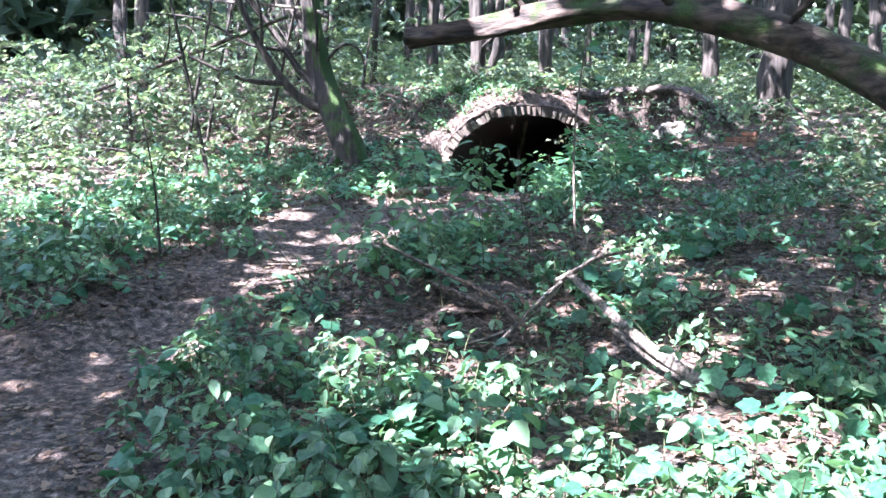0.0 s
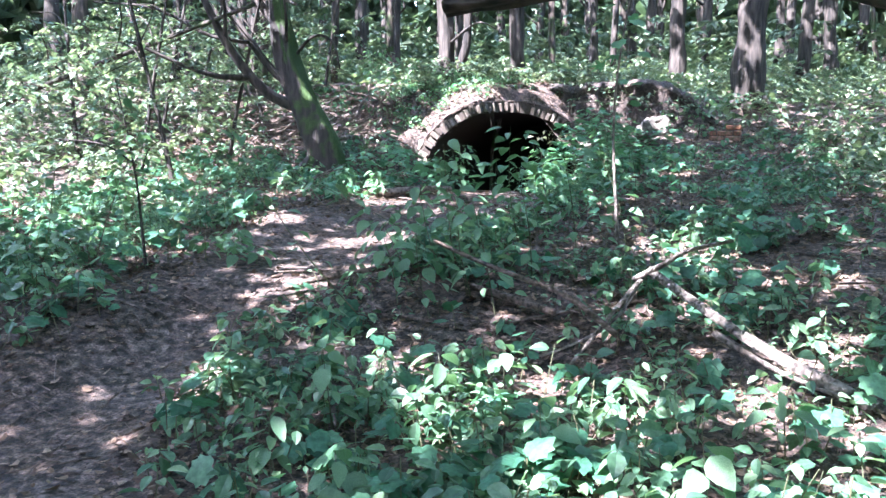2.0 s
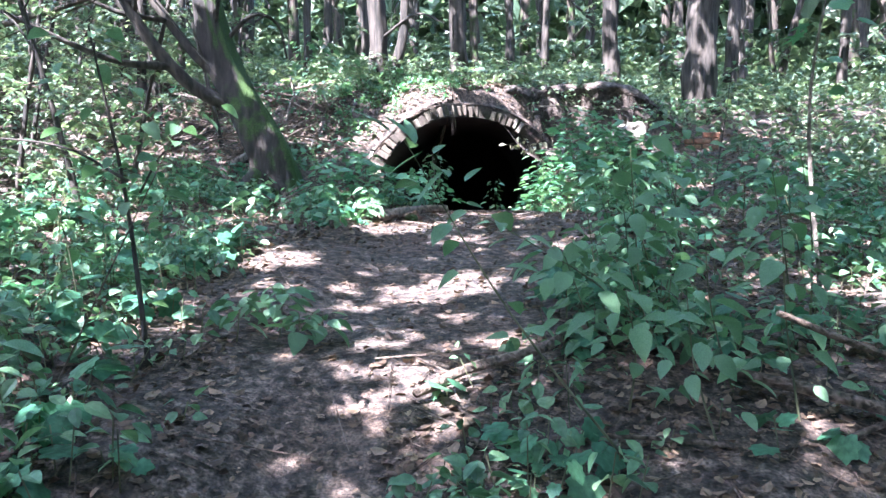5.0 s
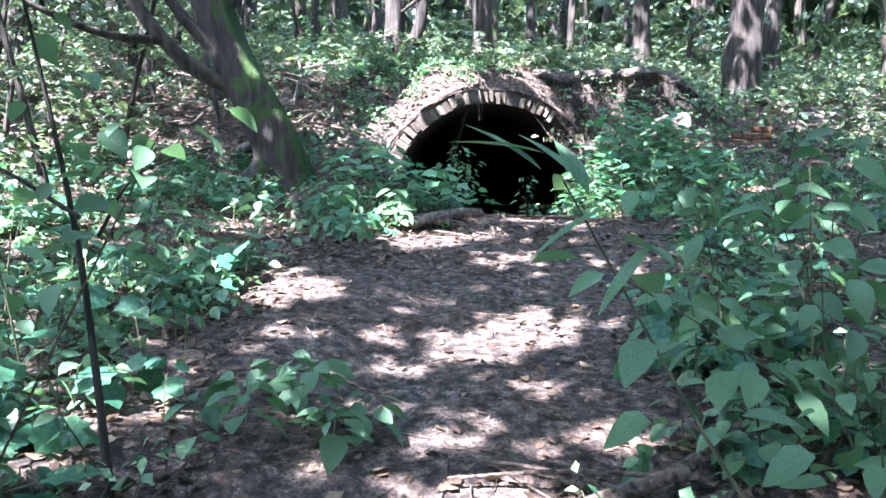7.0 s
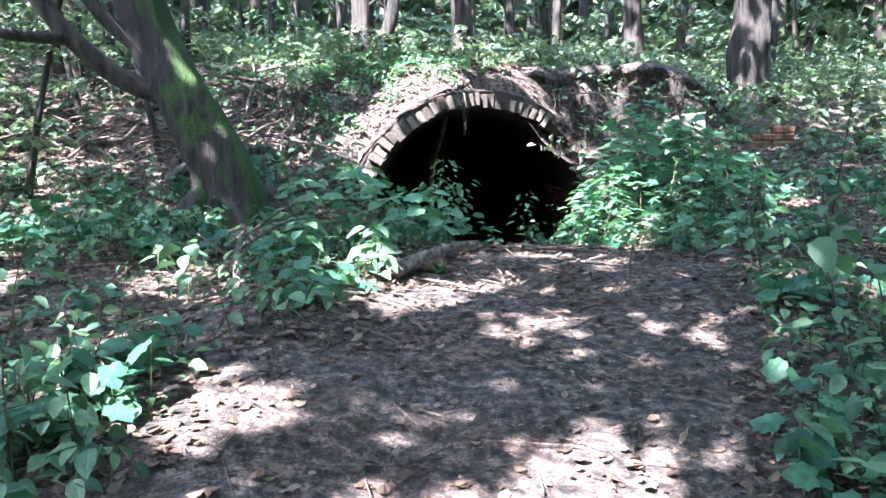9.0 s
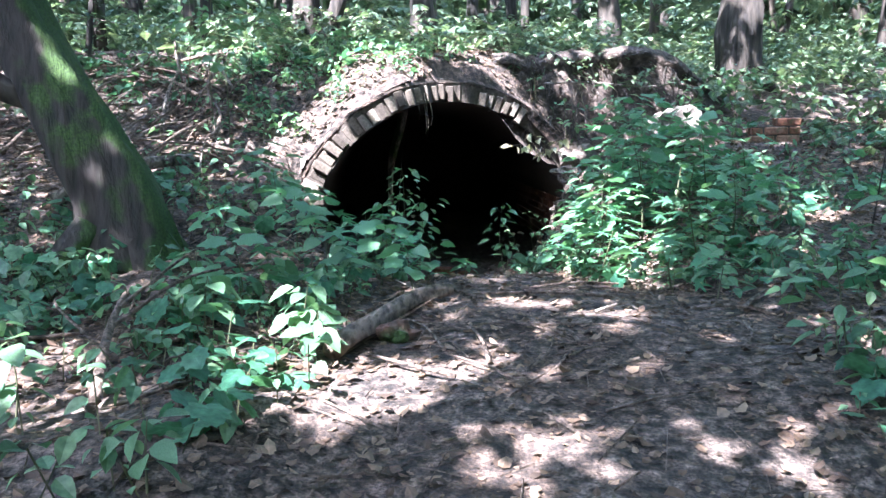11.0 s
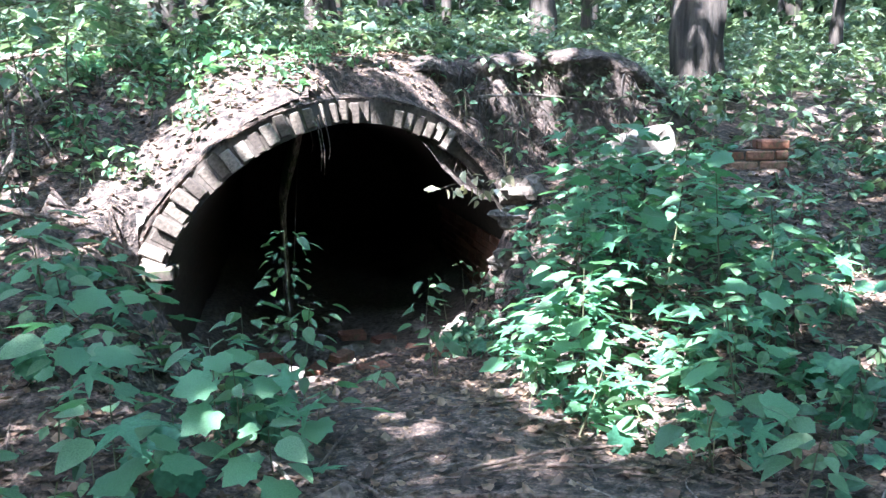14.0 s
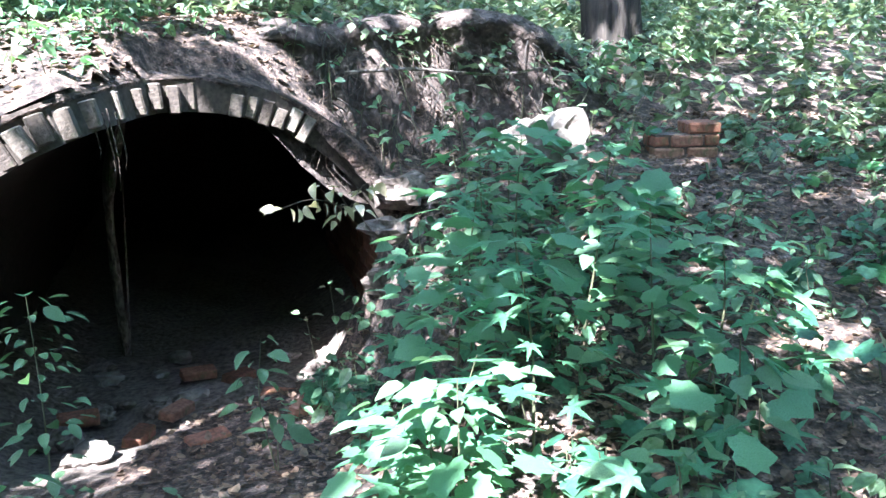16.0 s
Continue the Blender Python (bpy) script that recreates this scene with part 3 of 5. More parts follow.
far = [(-3.1, 16.2, .14), (-6.2, 14.8, .2), (-5.0, 19.5, .16), (-8.5, 18, .22), (-2.2, 21, .18), (1.9, 19.2, .13), (6.9, 17.4, .16), (8.3, 20.5, .2), (2.7, 23.5, .2),
       (-0.9, 25.5, .2), (5.4, 24.5, .17), (12.6, 19.5, .22), (-11, 22, .24), (-7, 26, .2), (14.5, 26, .25), (8.7, 28, .2), (-4, 30, .24), (1.5, 31, .22), (4.5, 34, .24), (11, 34, .26),
       (18, 31, .25), (-13, 31, .26), (-9, 36, .26), (-1.5, 38, .26), (7, 41, .3), (15, 42, .3), (-17, 26, .25), (21, 38, .3), (-6, 44, .3), (2.5, 47, .3), (-20, 40, .3), (25, 30, .3),
       (-8.5, 11.5, .18), (9.6, 12.2, .2), (12.5, 14.5, .2), (-11.5, 14.5, .2),
       (-4.6, 11.9, .1), (-4.25, 12.1, .08), (-4.95, 12.2, .09), (-5.6, 13.1, .12), (-3.7, 13.6, .09), (-6.8, 12.3, .1), (-7.6, 14.2, .14), (-2.6, 14.9, .1), (0.9, 17.2, .1), (2.4, 16.4, .09), (3.0, 20.8, .14), (-1.7, 18.3, .15),
       (6.2, 20.6, .13), (9.4, 17.2, .12), (7.6, 23.8, .16), (-3.6, 24.3, .17), (0.6, 27.4, .19), (3.7, 28.2, .2), (10.6, 26.2, .2), (-6.1, 22.6, .17), (12.8, 23.2, .2), (-9.6, 28.4, .22), (6.0, 31.2, .22), (-2.6, 33.4, .22), (13.4, 30.4, .24)]
for i, (x, y, r) in enumerate(far):
    z = gz(x, y)
    lean = rnd.uniform(-0.5, 0.5)
    ln = [(x, y, z - 0.3), (x + lean * 0.15, y, z + 1.5), (x + lean * 0.5, y + 0.1, z + 4.5), (x + lean, y + 0.2, z + 11)]
    tree("forest_tree", ln, r, r * 0.6, BARK if i % 4 else BARK_OLD, "slim straight woodland tree on the slope behind the mound", [
        ([(x + lean * 0.3, y, z + 3), (x + rnd.uniform(-1, 1), y - 0.2, z + 4), (x + rnd.uniform(-2, 2), y, z + 5.5)], r * 0.3, r * 0.1)], 1.2, "trees on the slope", 9)

# ---- fallen wood ----
def dead(name, pts, r0, r1, mat, label, extra=(), rough=0.3):
    o = Vector(pts[0])
    t = tagged(empty(name, o), label, "fallen wood")
    limb("stem", [Vector(p) - o for p in pts], r0, r1, mat, t, n=9 if r0 < 0.1 else 16, sides=9 if r0 < 0.1 else 20, rough=rough)
    for q, a, b in extra:
        limb("side_branch", [Vector(p) - o for p in q], a, b, mat, t, sides=6, rough=rough)
    return t


dead("arched_log", [(6.3, 0.7, -0.5), (5.5, 1.2, 0.55), (4.75, 1.55, 1.25), (4.13, 1.92, 1.68), (3.4, 2.15, 1.93), (2.78, 2.23, 1.99), (2.0, 2.3, 1.9), (1.3, 2.32, 1.84)], 0.125, 0.085, LOG_BARK,
     "thick dead log arching over the undergrowth", rough=0.6, extra=[([(4.0, 1.95, 1.75), (4.3, 1.8, 2.2), (4.5, 1.6, 2.6)], 0.03, 0.01), ([(2.3, 2.27, 1.96), (2.2, 2.2, 2.08), (2.12, 2.12, 2.12)], 0.03, 0.018),
                               ([(3.3, 2.1, 1.98), (3.2, 1.98, 2.07), (3.16, 1.9, 2.1)], 0.028, 0.02)])
dead("fallen_branch", [(3.78, 0.95, -0.42), (3.58, 1.12, -0.34), (3.3, 1.38, -0.24), (3.03, 1.64, -0.1), (2.69, 1.97, 0.1)], 0.042, 0.028, DEADWOOD, "barkless grey fallen branch lying in the undergrowth", rough=0.6,
     extra=[([(2.6, 1.98, 0.04), (2.78, 1.9, 0.16), (2.9, 1.84, 0.25), (3.15, 1.75, 0.33)], 0.024, 0.01), ([(2.69, 2.03, 0.08), (2.5, 1.75, -0.1), (2.23, 1.44, -0.4)], 0.018, 0.012),
      ([(2.66, 2.0, 0.06), (2.45, 1.7, -0.2), (2.0, 1.5, -0.38), (1.7, 1.55, -0.35)], 0.014, 0.006), ([(3.05, 1.62, -0.2), (3.35, 1.3, -0.32), (3.6, 1.02, -0.36)], 0.022, 0.014)])
dead("fallen_branch", [(1.38, 1.63, 0.3), (1.65, 1.6, 0.19), (1.92, 1.56, 0.1), (2.22, 1.5, 0.0), (2.5, 1.45, -0.2)], 0.012, 0.02, TWIG, "long brown stick lying across the plants")
dead("fallen_branch", [(1.5, 2.3, -0.1), (1.75, 2.15, -0.13), (2.1, 2.0, -0.2)], 0.025, 0.03, TWIG, "short dark broken branch on leaf litter")
dead("fallen_branch", [(1.15, 2.95, 0.0), (0.86, 2.72, -0.02), (0.62, 2.5, -0.06), (0.32, 2.36, -0.1), (0.1, 2.2, -0.16)], 0.03, 0.022, TWIG, "brown dead branch lying beside the path",
     [([(0.6, 2.48, -0.06), (0.3, 2.52, -0.06), (-0.1, 2.5, -0.08)], 0.01, 0.005)])
dead("fallen_log", [(0.22, 7.66, gz(0.22, 7.66) + 0.06), (0.0, 7.4, gz(0, 7.4) + 0.05), (-0.3, 6.75, gz(-0.3, 6.75) + 0.07), (-0.42, 6.5, gz(-0.42, 6.5) + 0.06)], 0.042, 0.054, BROWN_WOOD, "brown fallen log across the start of the entrance")
dead("fallen_branch", [(-1.25, 5.9, gz(-1.25, 5.9) + .05), (-1.32, 6.25, gz(-1.32, 6.25) + .16), (-1.4, 6.75, gz(-1.4, 6.75) + .2), (-1.45, 7.1, gz(-1.45, 7.1) + .14)], 0.022, 0.012, TWIG, "forked dead branch with twigs lying on leaf litter",
     [([(-1.35, 6.4, gz(-1.35, 6.4) + .17), (-1.1, 6.8, gz(-1.1, 6.8) + .26), (-.75, 7.3, gz(-.75, 7.3) + .2)], .011, .004), ([(-1.38, 6.6, gz(-1.38, 6.6) + .18), (-1.2, 7.1, gz(-1.2, 7.1) + .28), (-1.05, 7.5, gz(-1.05, 7.5) + .3)], .009, .003),
      ([(-1.3, 6.2, gz(-1.3, 6.2) + .13), (-1.6, 6.5, gz(-1.6, 6.5) + .25), (-1.75, 6.9, gz(-1.75, 6.9) + .22)], .009, .003), ([(-1.27, 6.05, gz(-1.27, 6.05) + .08), (-1.0, 6.2, gz(-1.0, 6.2) + .1), (-.8, 6.45, gz(-.8, 6.45) + .08)], .008, .003)])
dead("leaning_stick", [(0.18, 12.8, 1.53), (0.12, 12.86, 1.25), (0.03, 13.0, 0.95), (-0.02, 13.07, 0.6), (-0.03, 13.1, -0.55)], 0.058, 0.04, DEADWOOD, "weathered stick leaning under the broken vault", rough=0.7)

# ---- the brick pier and stones ----
pier = tagged(empty("brick_pier", (4.42, 11.72, 0.6)), "broken stub of a red brick wall in the bank", "wall stub")
pier_bricks = [brick_mesh("brick", 0.255, 0.13, 0.085, 40 + i, RED_BRICK) for i in range(3)]
half_bricks = [brick_mesh("brick", 0.125, 0.13, 0.085, 50 + i, RED_BRICK) for i in range(2)]
turn = pose(4.42, 11.72, 0, 0, 0, -14)
for row in range(8):
    z = 0.66 + row * 0.098
    if row % 2:
        line = [(-0.205, half_bricks), (0.0, pier_bricks), (0.205, half_bricks)]
    else:
        line = [(-0.138, pier_bricks), (0.138, pier_bricks)]
    for k, (x, kind) in enumerate(line):
        if row == 7 or row == 6 and k == 0:
            continue
        for depth in (0, 0.14):
            put_brick(rnd.choice(kind), turn @ pose(x + rnd.uniform(-0.008, 0.008), depth + rnd.uniform(-0.01, 0.01), z, 0, 0, rnd.uniform(-2, 2)), pier)
v, f = slab((-0.25, -0.05, 0.55), (0.25, 0.17, 1.2))
core = raw("mortar_core", [(turn @ Vector(p)) - pier.location for p in v], f, MORTAR, False, pier)


def rock(name, loc, size, mat, label, seed, squash=0.7, cat="stone"):
    bm = bmesh.new()
    bmesh.ops.create_icosphere(bm, subdivisions=3, radius=1)
    for q in bm.verts:
        d = noise.fractal(q.co * 1.1 + Vector((seed * 3.7, 1, 2)), 1, 2, 4)
        q.co *= 1 + 0.6 * d + 0.12 * noise.noise(q.co * 5 + Vector((seed, 0, 0)))
        q.co = Vector((q.co.x * size[0], q.co.y * size[1], q.co.z * size[2]))
    me = bpy.data.meshes.new(name)
    bm.to_mesh(me)
    bm.free()
    me.materials.append(mat)
    ob = new(name, me)
    ob.location = loc
    return tagged(ob, label, cat)


rock("stone", (3.2, 11.5, 1.28), (0.2, 0.16, 0.18), STONE, "pale broken lump of masonry in the bank", 1)
rock("stone", (3.02, 11.7, 1.2), (0.15, 0.13, 0.16), STONE, "small pale stone beside the masonry lump", 2)
MOSS_STONE = bark_mat((0.06, 0.035, 0.025), (0.19, 0.1, 0.07), 0.4, 20.0, (1, 1, 1))("mossy_stone")
rock("mossy_stone", (-0.13, 6.83, gz(-0.13, 6.83) + 0.03), (0.1, 0.07, 0.055), MOSS_STONE, "mossy reddish stone beside the fallen log", 3)
for i, (x, y, s) in enumerate([(1.95, 11.35, 0.2), (2.2, 11.4, 0.22), (1.85, 11.2, 0.15), (2.05, 11.55, 0.2)]):
    rock("stone", (x, y, 0.35 + 0.2 * i), (s, s * 0.8, s * 0.6), RUBBLE, "dirty stone of the ruined jamb in the bank", 5 + i)
for i in range(26):
    x, y, s = rnd.uniform(-0.3, 1.5), rnd.uniform(10.6, 12.8), rnd.choice((0.04, 0.06, 0.09, 0.12))
    z = float(np.interp(y, [9.9, 10.6, 11.5, 13, 19], [-0.2, -0.34, -0.5, -0.55, -0.5])) + 0.3 * s
    tagged(rock("stone", (x, y, z), (s, s * 0.8, s * 0.55), RUBBLE if i % 3 else STONE, "dirty broken stone on the tunnel floor", 20 + i), "dirty broken stone on the tunnel floor", "stone", "rubble in the tunnel")
loose = brick_mesh("loose_brick", 0.25, 0.12, 0.07, 77, RED_BRICK)
for x, y, z, r in ((0.62, 10.75, -0.3, 25), (0.2, 11.2, -0.42, 70), (1.1, 11.5, -0.42, -20), (0.85, 12.1, -0.48, 40), (0.56, 12.15, -0.43, 15), (0.42, 11.5, -0.42, 55), (-0.2, 11.6, -0.42, 10), (1.2, 10.9, -0.25, 60)):
    ob = new("loose_brick", loose)
    ob.matrix_basis = pose(x, y, z, 8, 6, r)
    tagged(ob, "loose brick on the rubble floor of the tunnel", "brick", "loose bricks in the tunnel")

# ---- canopy ----
SPOTS = [(.25, 6.5, .22, .24), (-.58, 6.6, .4, .2), (1.45, 8.2, .35, .11), (1.55, 9.1, .45, .15), (.5, 5.65, .1, .14), (1.2, 7.25, .1, .17), (.2, 4.05, 0, .32), (-.68, 3.87, 0, .11), (.12, 2.45, -.1, .24), 
         (-.4, 10.7, 1.6, .5), (.25, 11.2, 1.8, .35), (-.85, 10.5, 1.25, .45), (-1.45, 10.1, 1.1, .42), (-2, 9.5, 1, .25), (3.25, 11.7, 1.35, .26), (1.75, 8.6, .6, .2),
         (1.3, 7.9, .3, .14), (-.4, 5.95, .4, .2), (3.9, -.7, -.2, .8), (4.8, .1, -.1, .8), (3.0, -.5, -.2, .35), (3.4, 1.4, 0, .3), (2.2, -.2, -.2, .16), (1.6, .3, -.2, .14), (2.8, 3.7, .5, .3), (3.1, 3.3, .2, .35), (-3.4, 5.5, .8, .5), (-4.2, 7, 1, .6),
         (-5.2, 6, 1, .8), (-3.4, 4.2, .5, .35), (-5, 9, 1.4, .7), (-1.2, 4.5, .3, .18), (-1.8, 6.3, .5, .2), (0.9, 12.6, 2.2, .4), (-.5, 13.5, 2.5, .6), (2.5, 12.6, 1.9, .12), (.8, 7.6, .1, .15),
         (0.15, .9, -.4, .2), (1.5, 11.9, 1.7, .12), (-1.9, 12.2, 2.3, .5), (0.1, 10.5, 1.45, .12), (-2.6, 3.2, .5, .3), (1.1, 9.2, .5, .16), (3.5, 9.2, .5, .2), (1.65, 8.15, .4, .16), (1.2, 8.9, .6, .2), (-.1, 11.5, 2.0, .5), (1.25, 11.95, 2.0, .14), (2.5, .6, -.2, .2), (1.9, .9, -.2, .16), (2.9, 2.2, .1, .22), (1.2, 1.2, -.2, .16), (3.6, 2.6, .1, .2), (-1.5, 2.6, .3, .18), (-2.2, 4.2, .5, .25), (3.75, .5, -.2, .3), (3.2, .85, -.2, .14), (-3.9, 3.4, .4, .5), (-4.8, 4.4, .6, .7), (-1.55, 5.1, .2, .13), (-1.3, 5.9, .2, .1)]


def sun_foot(p):
    q = p.copy()
    for _ in range(3):
        g = height(q[:, 0], q[:, 1])
        d = (p[:, 2] - g) / SUN.z
        q = p - d[:, None] * np.array(SUN)[None]
    return q


n = 190000
foot = np.stack([rng.uniform(-26, 30, n), rng.uniform(-12, 46, n)], -1)
foot[:6500] = np.stack([rng.uniform(-2.4, 5.5, 6500), rng.uniform(-4, 13, 6500)], -1)
zc = rng.uniform(6.0, 10.5, n)
cp = np.stack([foot[:, 0] + SUN.x / SUN.z * zc, foot[:, 1] + SUN.y / SUN.z * zc, zc + np.clip(height(foot[:, 0], foot[:, 1]), 0, 5)], -1)
q = sun_foot(cp)
clump = np.sin(q[:, 0] * 0.9 + 1.3) * np.sin(q[:, 1] * 0.8 + 0.4) + 0.6 * np.sin(q[:, 0] * 2.3 + q[:, 1] * 1.1)
bright = smooth(12.5, 15, q[:, 1]) + smooth(-2.4, -4, q[:, 0])
open_sky = np.where(q[:, 1] > 12.5, 0.52 + 0.28 * (clump > 0), np.where(q[:, 1] > 8.0, 0.5, 0.16) + 0.3 * (clump > 0))
keep = rng.uniform(0, 1, n) < np.where(bright > 0.5, open_sky, 0.935)
way = np.array(SUN)
for x, y, z, r in SPOTS:
    d = cp - np.array((x, y, z))
    w = np.linalg.norm(d - (d @ way)[:, None] * way[None], axis=1)
    keep &= w > r * 0.9 + 0.14
cp = cp[keep]
n = len(cp)
v, f = scatter(SIMPLE, cp, rng.uniform(0, 6.28, n), rng.normal(0.3, 0.4, n), rng.normal(0, 0.4, n), rng.uniform(0.28, 0.48, n))
tagged(raw("canopy_leaves", v, f, CANOPY), "green leaf canopy of the wood overhead", "foliage", kind="stuff")

n = 30000
foot = np.stack([rng.uniform(-75, 80, n), rng.uniform(-65, 80, n)], -1)
foot = foot[(foot[:, 0] < -26) | (foot[:, 0] > 30) | (foot[:, 1] < -12) | (foot[:, 1] > 44)]
n = len(foot)
cp = np.stack([foot[:, 0] - 5, foot[:, 1] - 6, np.clip(height(foot[:, 0], foot[:, 1]), -2, 9) + rng.uniform(11, 20, n)], -1)
v, f = scatter(SIMPLE, cp, rng.uniform(0, 6.28, n), rng.normal(0.2, 0.3, n), rng.normal(0, 0.3, n), rng.uniform(1.0, 2.2, n))
tagged(raw("canopy_leaves", v, f, CANOPY), "green leaf canopy over the distant wood", "foliage", kind="stuff")

# the far wood closes the view
n = 100000
ang, rad = rng.uniform(0, 2 * math.pi, n), rng.uniform(36, 62, n)
wp = np.stack([rad * np.cos(ang), 8 + rad * np.sin(ang), np.zeros(n)], -1)
wp[:, 2] = height(wp[:, 0], wp[:, 1]) + rng.uniform(0, 1, n) ** 1.6 * 18
v, f = scatter(SIMPLE, wp, rng.uniform(0, 6.28, n), rng.normal(0.5, 0.5, n), rng.normal(0, 0.5, n), rng.uniform(1.0, 2.2, n))
tagged(raw("far_wood", v, f, GREEN_FAR), "leafy wood in the distance behind the trees", "woods", kind="stuff")


# ---- undergrowth ----
def density(x, y):
    d = smooth(0.02, 0.35, off_path(x, y))
    d = d * np.where((y > 8.9) & (y < front(x) + 0.1) & (x > -0.8) & (x < 1.3), 0.08, 1)
    steep = (x > 1.0) & (x < 4.2) & (y > 11.3) & (y < 12.35)
    d = np.where(steep, d * 0.12, d)
    over = (x > -1.4) & (x < 1.2) & (y > front(x) - 0.3) & (y < 12.0)
    d = np.where(over, d * 0.1, d)
    d = np.where((x < -0.9) & (y > 9.2) & (y < 11.5), d * 0.16, d)
    patch = 0.55 + 0.45 * np.sin(1.9 * x + 0.7 * y + 1) * np.sin(1.6 * y - 0.8 * x)
    litter = (y > 4.5) & (y < 8.5)
    d = np.where(litter, d * (0.14 + 0.62 * (patch > 0.55)), d * (0.22 + 0.78 * patch ** 1.5))
    d = np.where((x > 0.6) & (x < 2.4) & (y > 1.2) & (y < 2.5), d * 0.4, d)
    d = np.where((x > 1.7) & (y >= 2.2) & (y < 7.5), d * (0.25 + 0.5 * (patch > 0.6)), d)
    d = np.where((x > 2.7) & (y > 7.5) & (y < 13), d * 0.45, d)
    along = np.abs((y - 0.95) + 0.936 * (x - 3.78)) / 1.37
    d = np.where((along < 0.16) & (x > 2.5) & (x < 3.85), d * 0.12, d)
    d = np.where((np.abs(y - 1.66 + 0.13 * (x - 1.38)) < 0.2) & (x > 1.3) & (x < 2.6), d * 0.15, d)
    return d


def herbs(count, box, size, tall, leaves, leaf, name, label, mat=GREEN, dens=density, stems=True):
    x, y = rng.uniform(box[0], box[1], count), rng.uniform(box[2], box[3], count)
    ok = rng.uniform(0, 1, count) < dens(x, y)
    x, y = x[ok], y[ok]
    c = len(x)
    z = height(x, y)
    h = rng.uniform(*tall, c)
    k = leaves
    tier = np.tile(np.arange(k) // max(1, (k + 1) // 2), (c, 1))
    az = (np.arange(k)[None] * 2.4 + rng.uniform(0, 6.28, (c, 1)) + rng.normal(0, 0.3, (c, k)))
    up = h[:, None] * np.where(tier == 0, 1.0, rng.uniform(0.45, 0.75, (c, 1))) + rng.normal(0, 0.015, (c, k))
    out = rng.uniform(0.01, 0.06, (c, k))
    leanx, leany = rng.normal(0, 0.25, (c, 1)) * up, rng.normal(0, 0.25, (c, 1)) * up
    pos = np.stack([x[:, None] + leanx + out * np.cos(az), y[:, None] + leany + out * np.sin(az), z[:, None] + up], -1).reshape(-1, 3)
    m = len(pos)
    v, f = scatter(leaf, pos, az.ravel(), rng.normal(0.22, 0.4, m), rng.normal(0, 0.38, m), rng.uniform(*size, m) * np.repeat(rng.uniform(0.75, 1.25, c), k))
    tagged(raw(name, v, f, mat), label, "undergrowth", kind="stuff")
    if stems:
        tri = np.array([(0.003, 0, 0), (-0.0015, 0.0026, 0), (-0.0015, -0.0026, 0)])
        b = np.stack([x, y, z - 0.02], -1)
        tpos = np.stack([x + leanx[:, 0], y + leany[:, 0], z + h], -1)
        vv = np.concatenate([b[:, None] + tri[None], tpos[:, None] + tri[None]], 1).reshape(-1, 3)
        ff = (np.array([(0, 1, 4, 3), (1, 2, 5, 4), (2, 0, 3, 5)])[None] + (np.arange(c) * 6)[:, None, None]).reshape(-1, 4)
        tagged(raw("herb_stems", vv, ff, STEM), "thin green stems of the woodland herbs", "undergrowth", kind="stuff")


herbs(5200, (-4.5, 6, -3.8, 4.5), (0.05, 0.1), (0.06, 0.3), 6, OVATE, "ground_herbs", "dense green herb layer with pointed oval leaves")
herbs(4200, (-4.5, 6, 4.0, 12.2), (0.045, 0.1), (0.06, 0.24), 6, OVATE, "ground_herbs", "green herb layer along the path and banks")
herbs(4200, (-4.5, 6, -3.8, 12.2), (0.06, 0.13), (0.06, 0.22), 4, LOBED, "maple_seedlings", "low maple seedlings with lobed green leaves", GREEN_B)
herbs(6500, (-4.5, 6, -3.8, 12.2), (0.025, 0.06), (0.03, 0.16), 7, SIMPLE, "small_herbs", "small-leaved green herbs on the litter", GREEN)
wide = lambda x, y: np.where((x > -4.4) & (x < 5.8) & (y > -3.8) & (y < 12.0), 0.0, 1.0) * np.where((x > 1.0) & (x < 4.3) & (y < 12.4), 0.1, 1.0)
herbs(9000, (-13, 14, -6, 24), (0.1, 0.2), (0.1, 0.42), 6, SIMPLE, "far_herbs", "sunlit green herb layer under the trees", GREEN_FAR, wide, False)
herbs(7000, (-26, 30, 22, 46), (0.22, 0.42), (0.2, 0.8), 6, SIMPLE, "far_herbs", "sunlit green herb layer on the far slope", GREEN_FAR, wide, False)


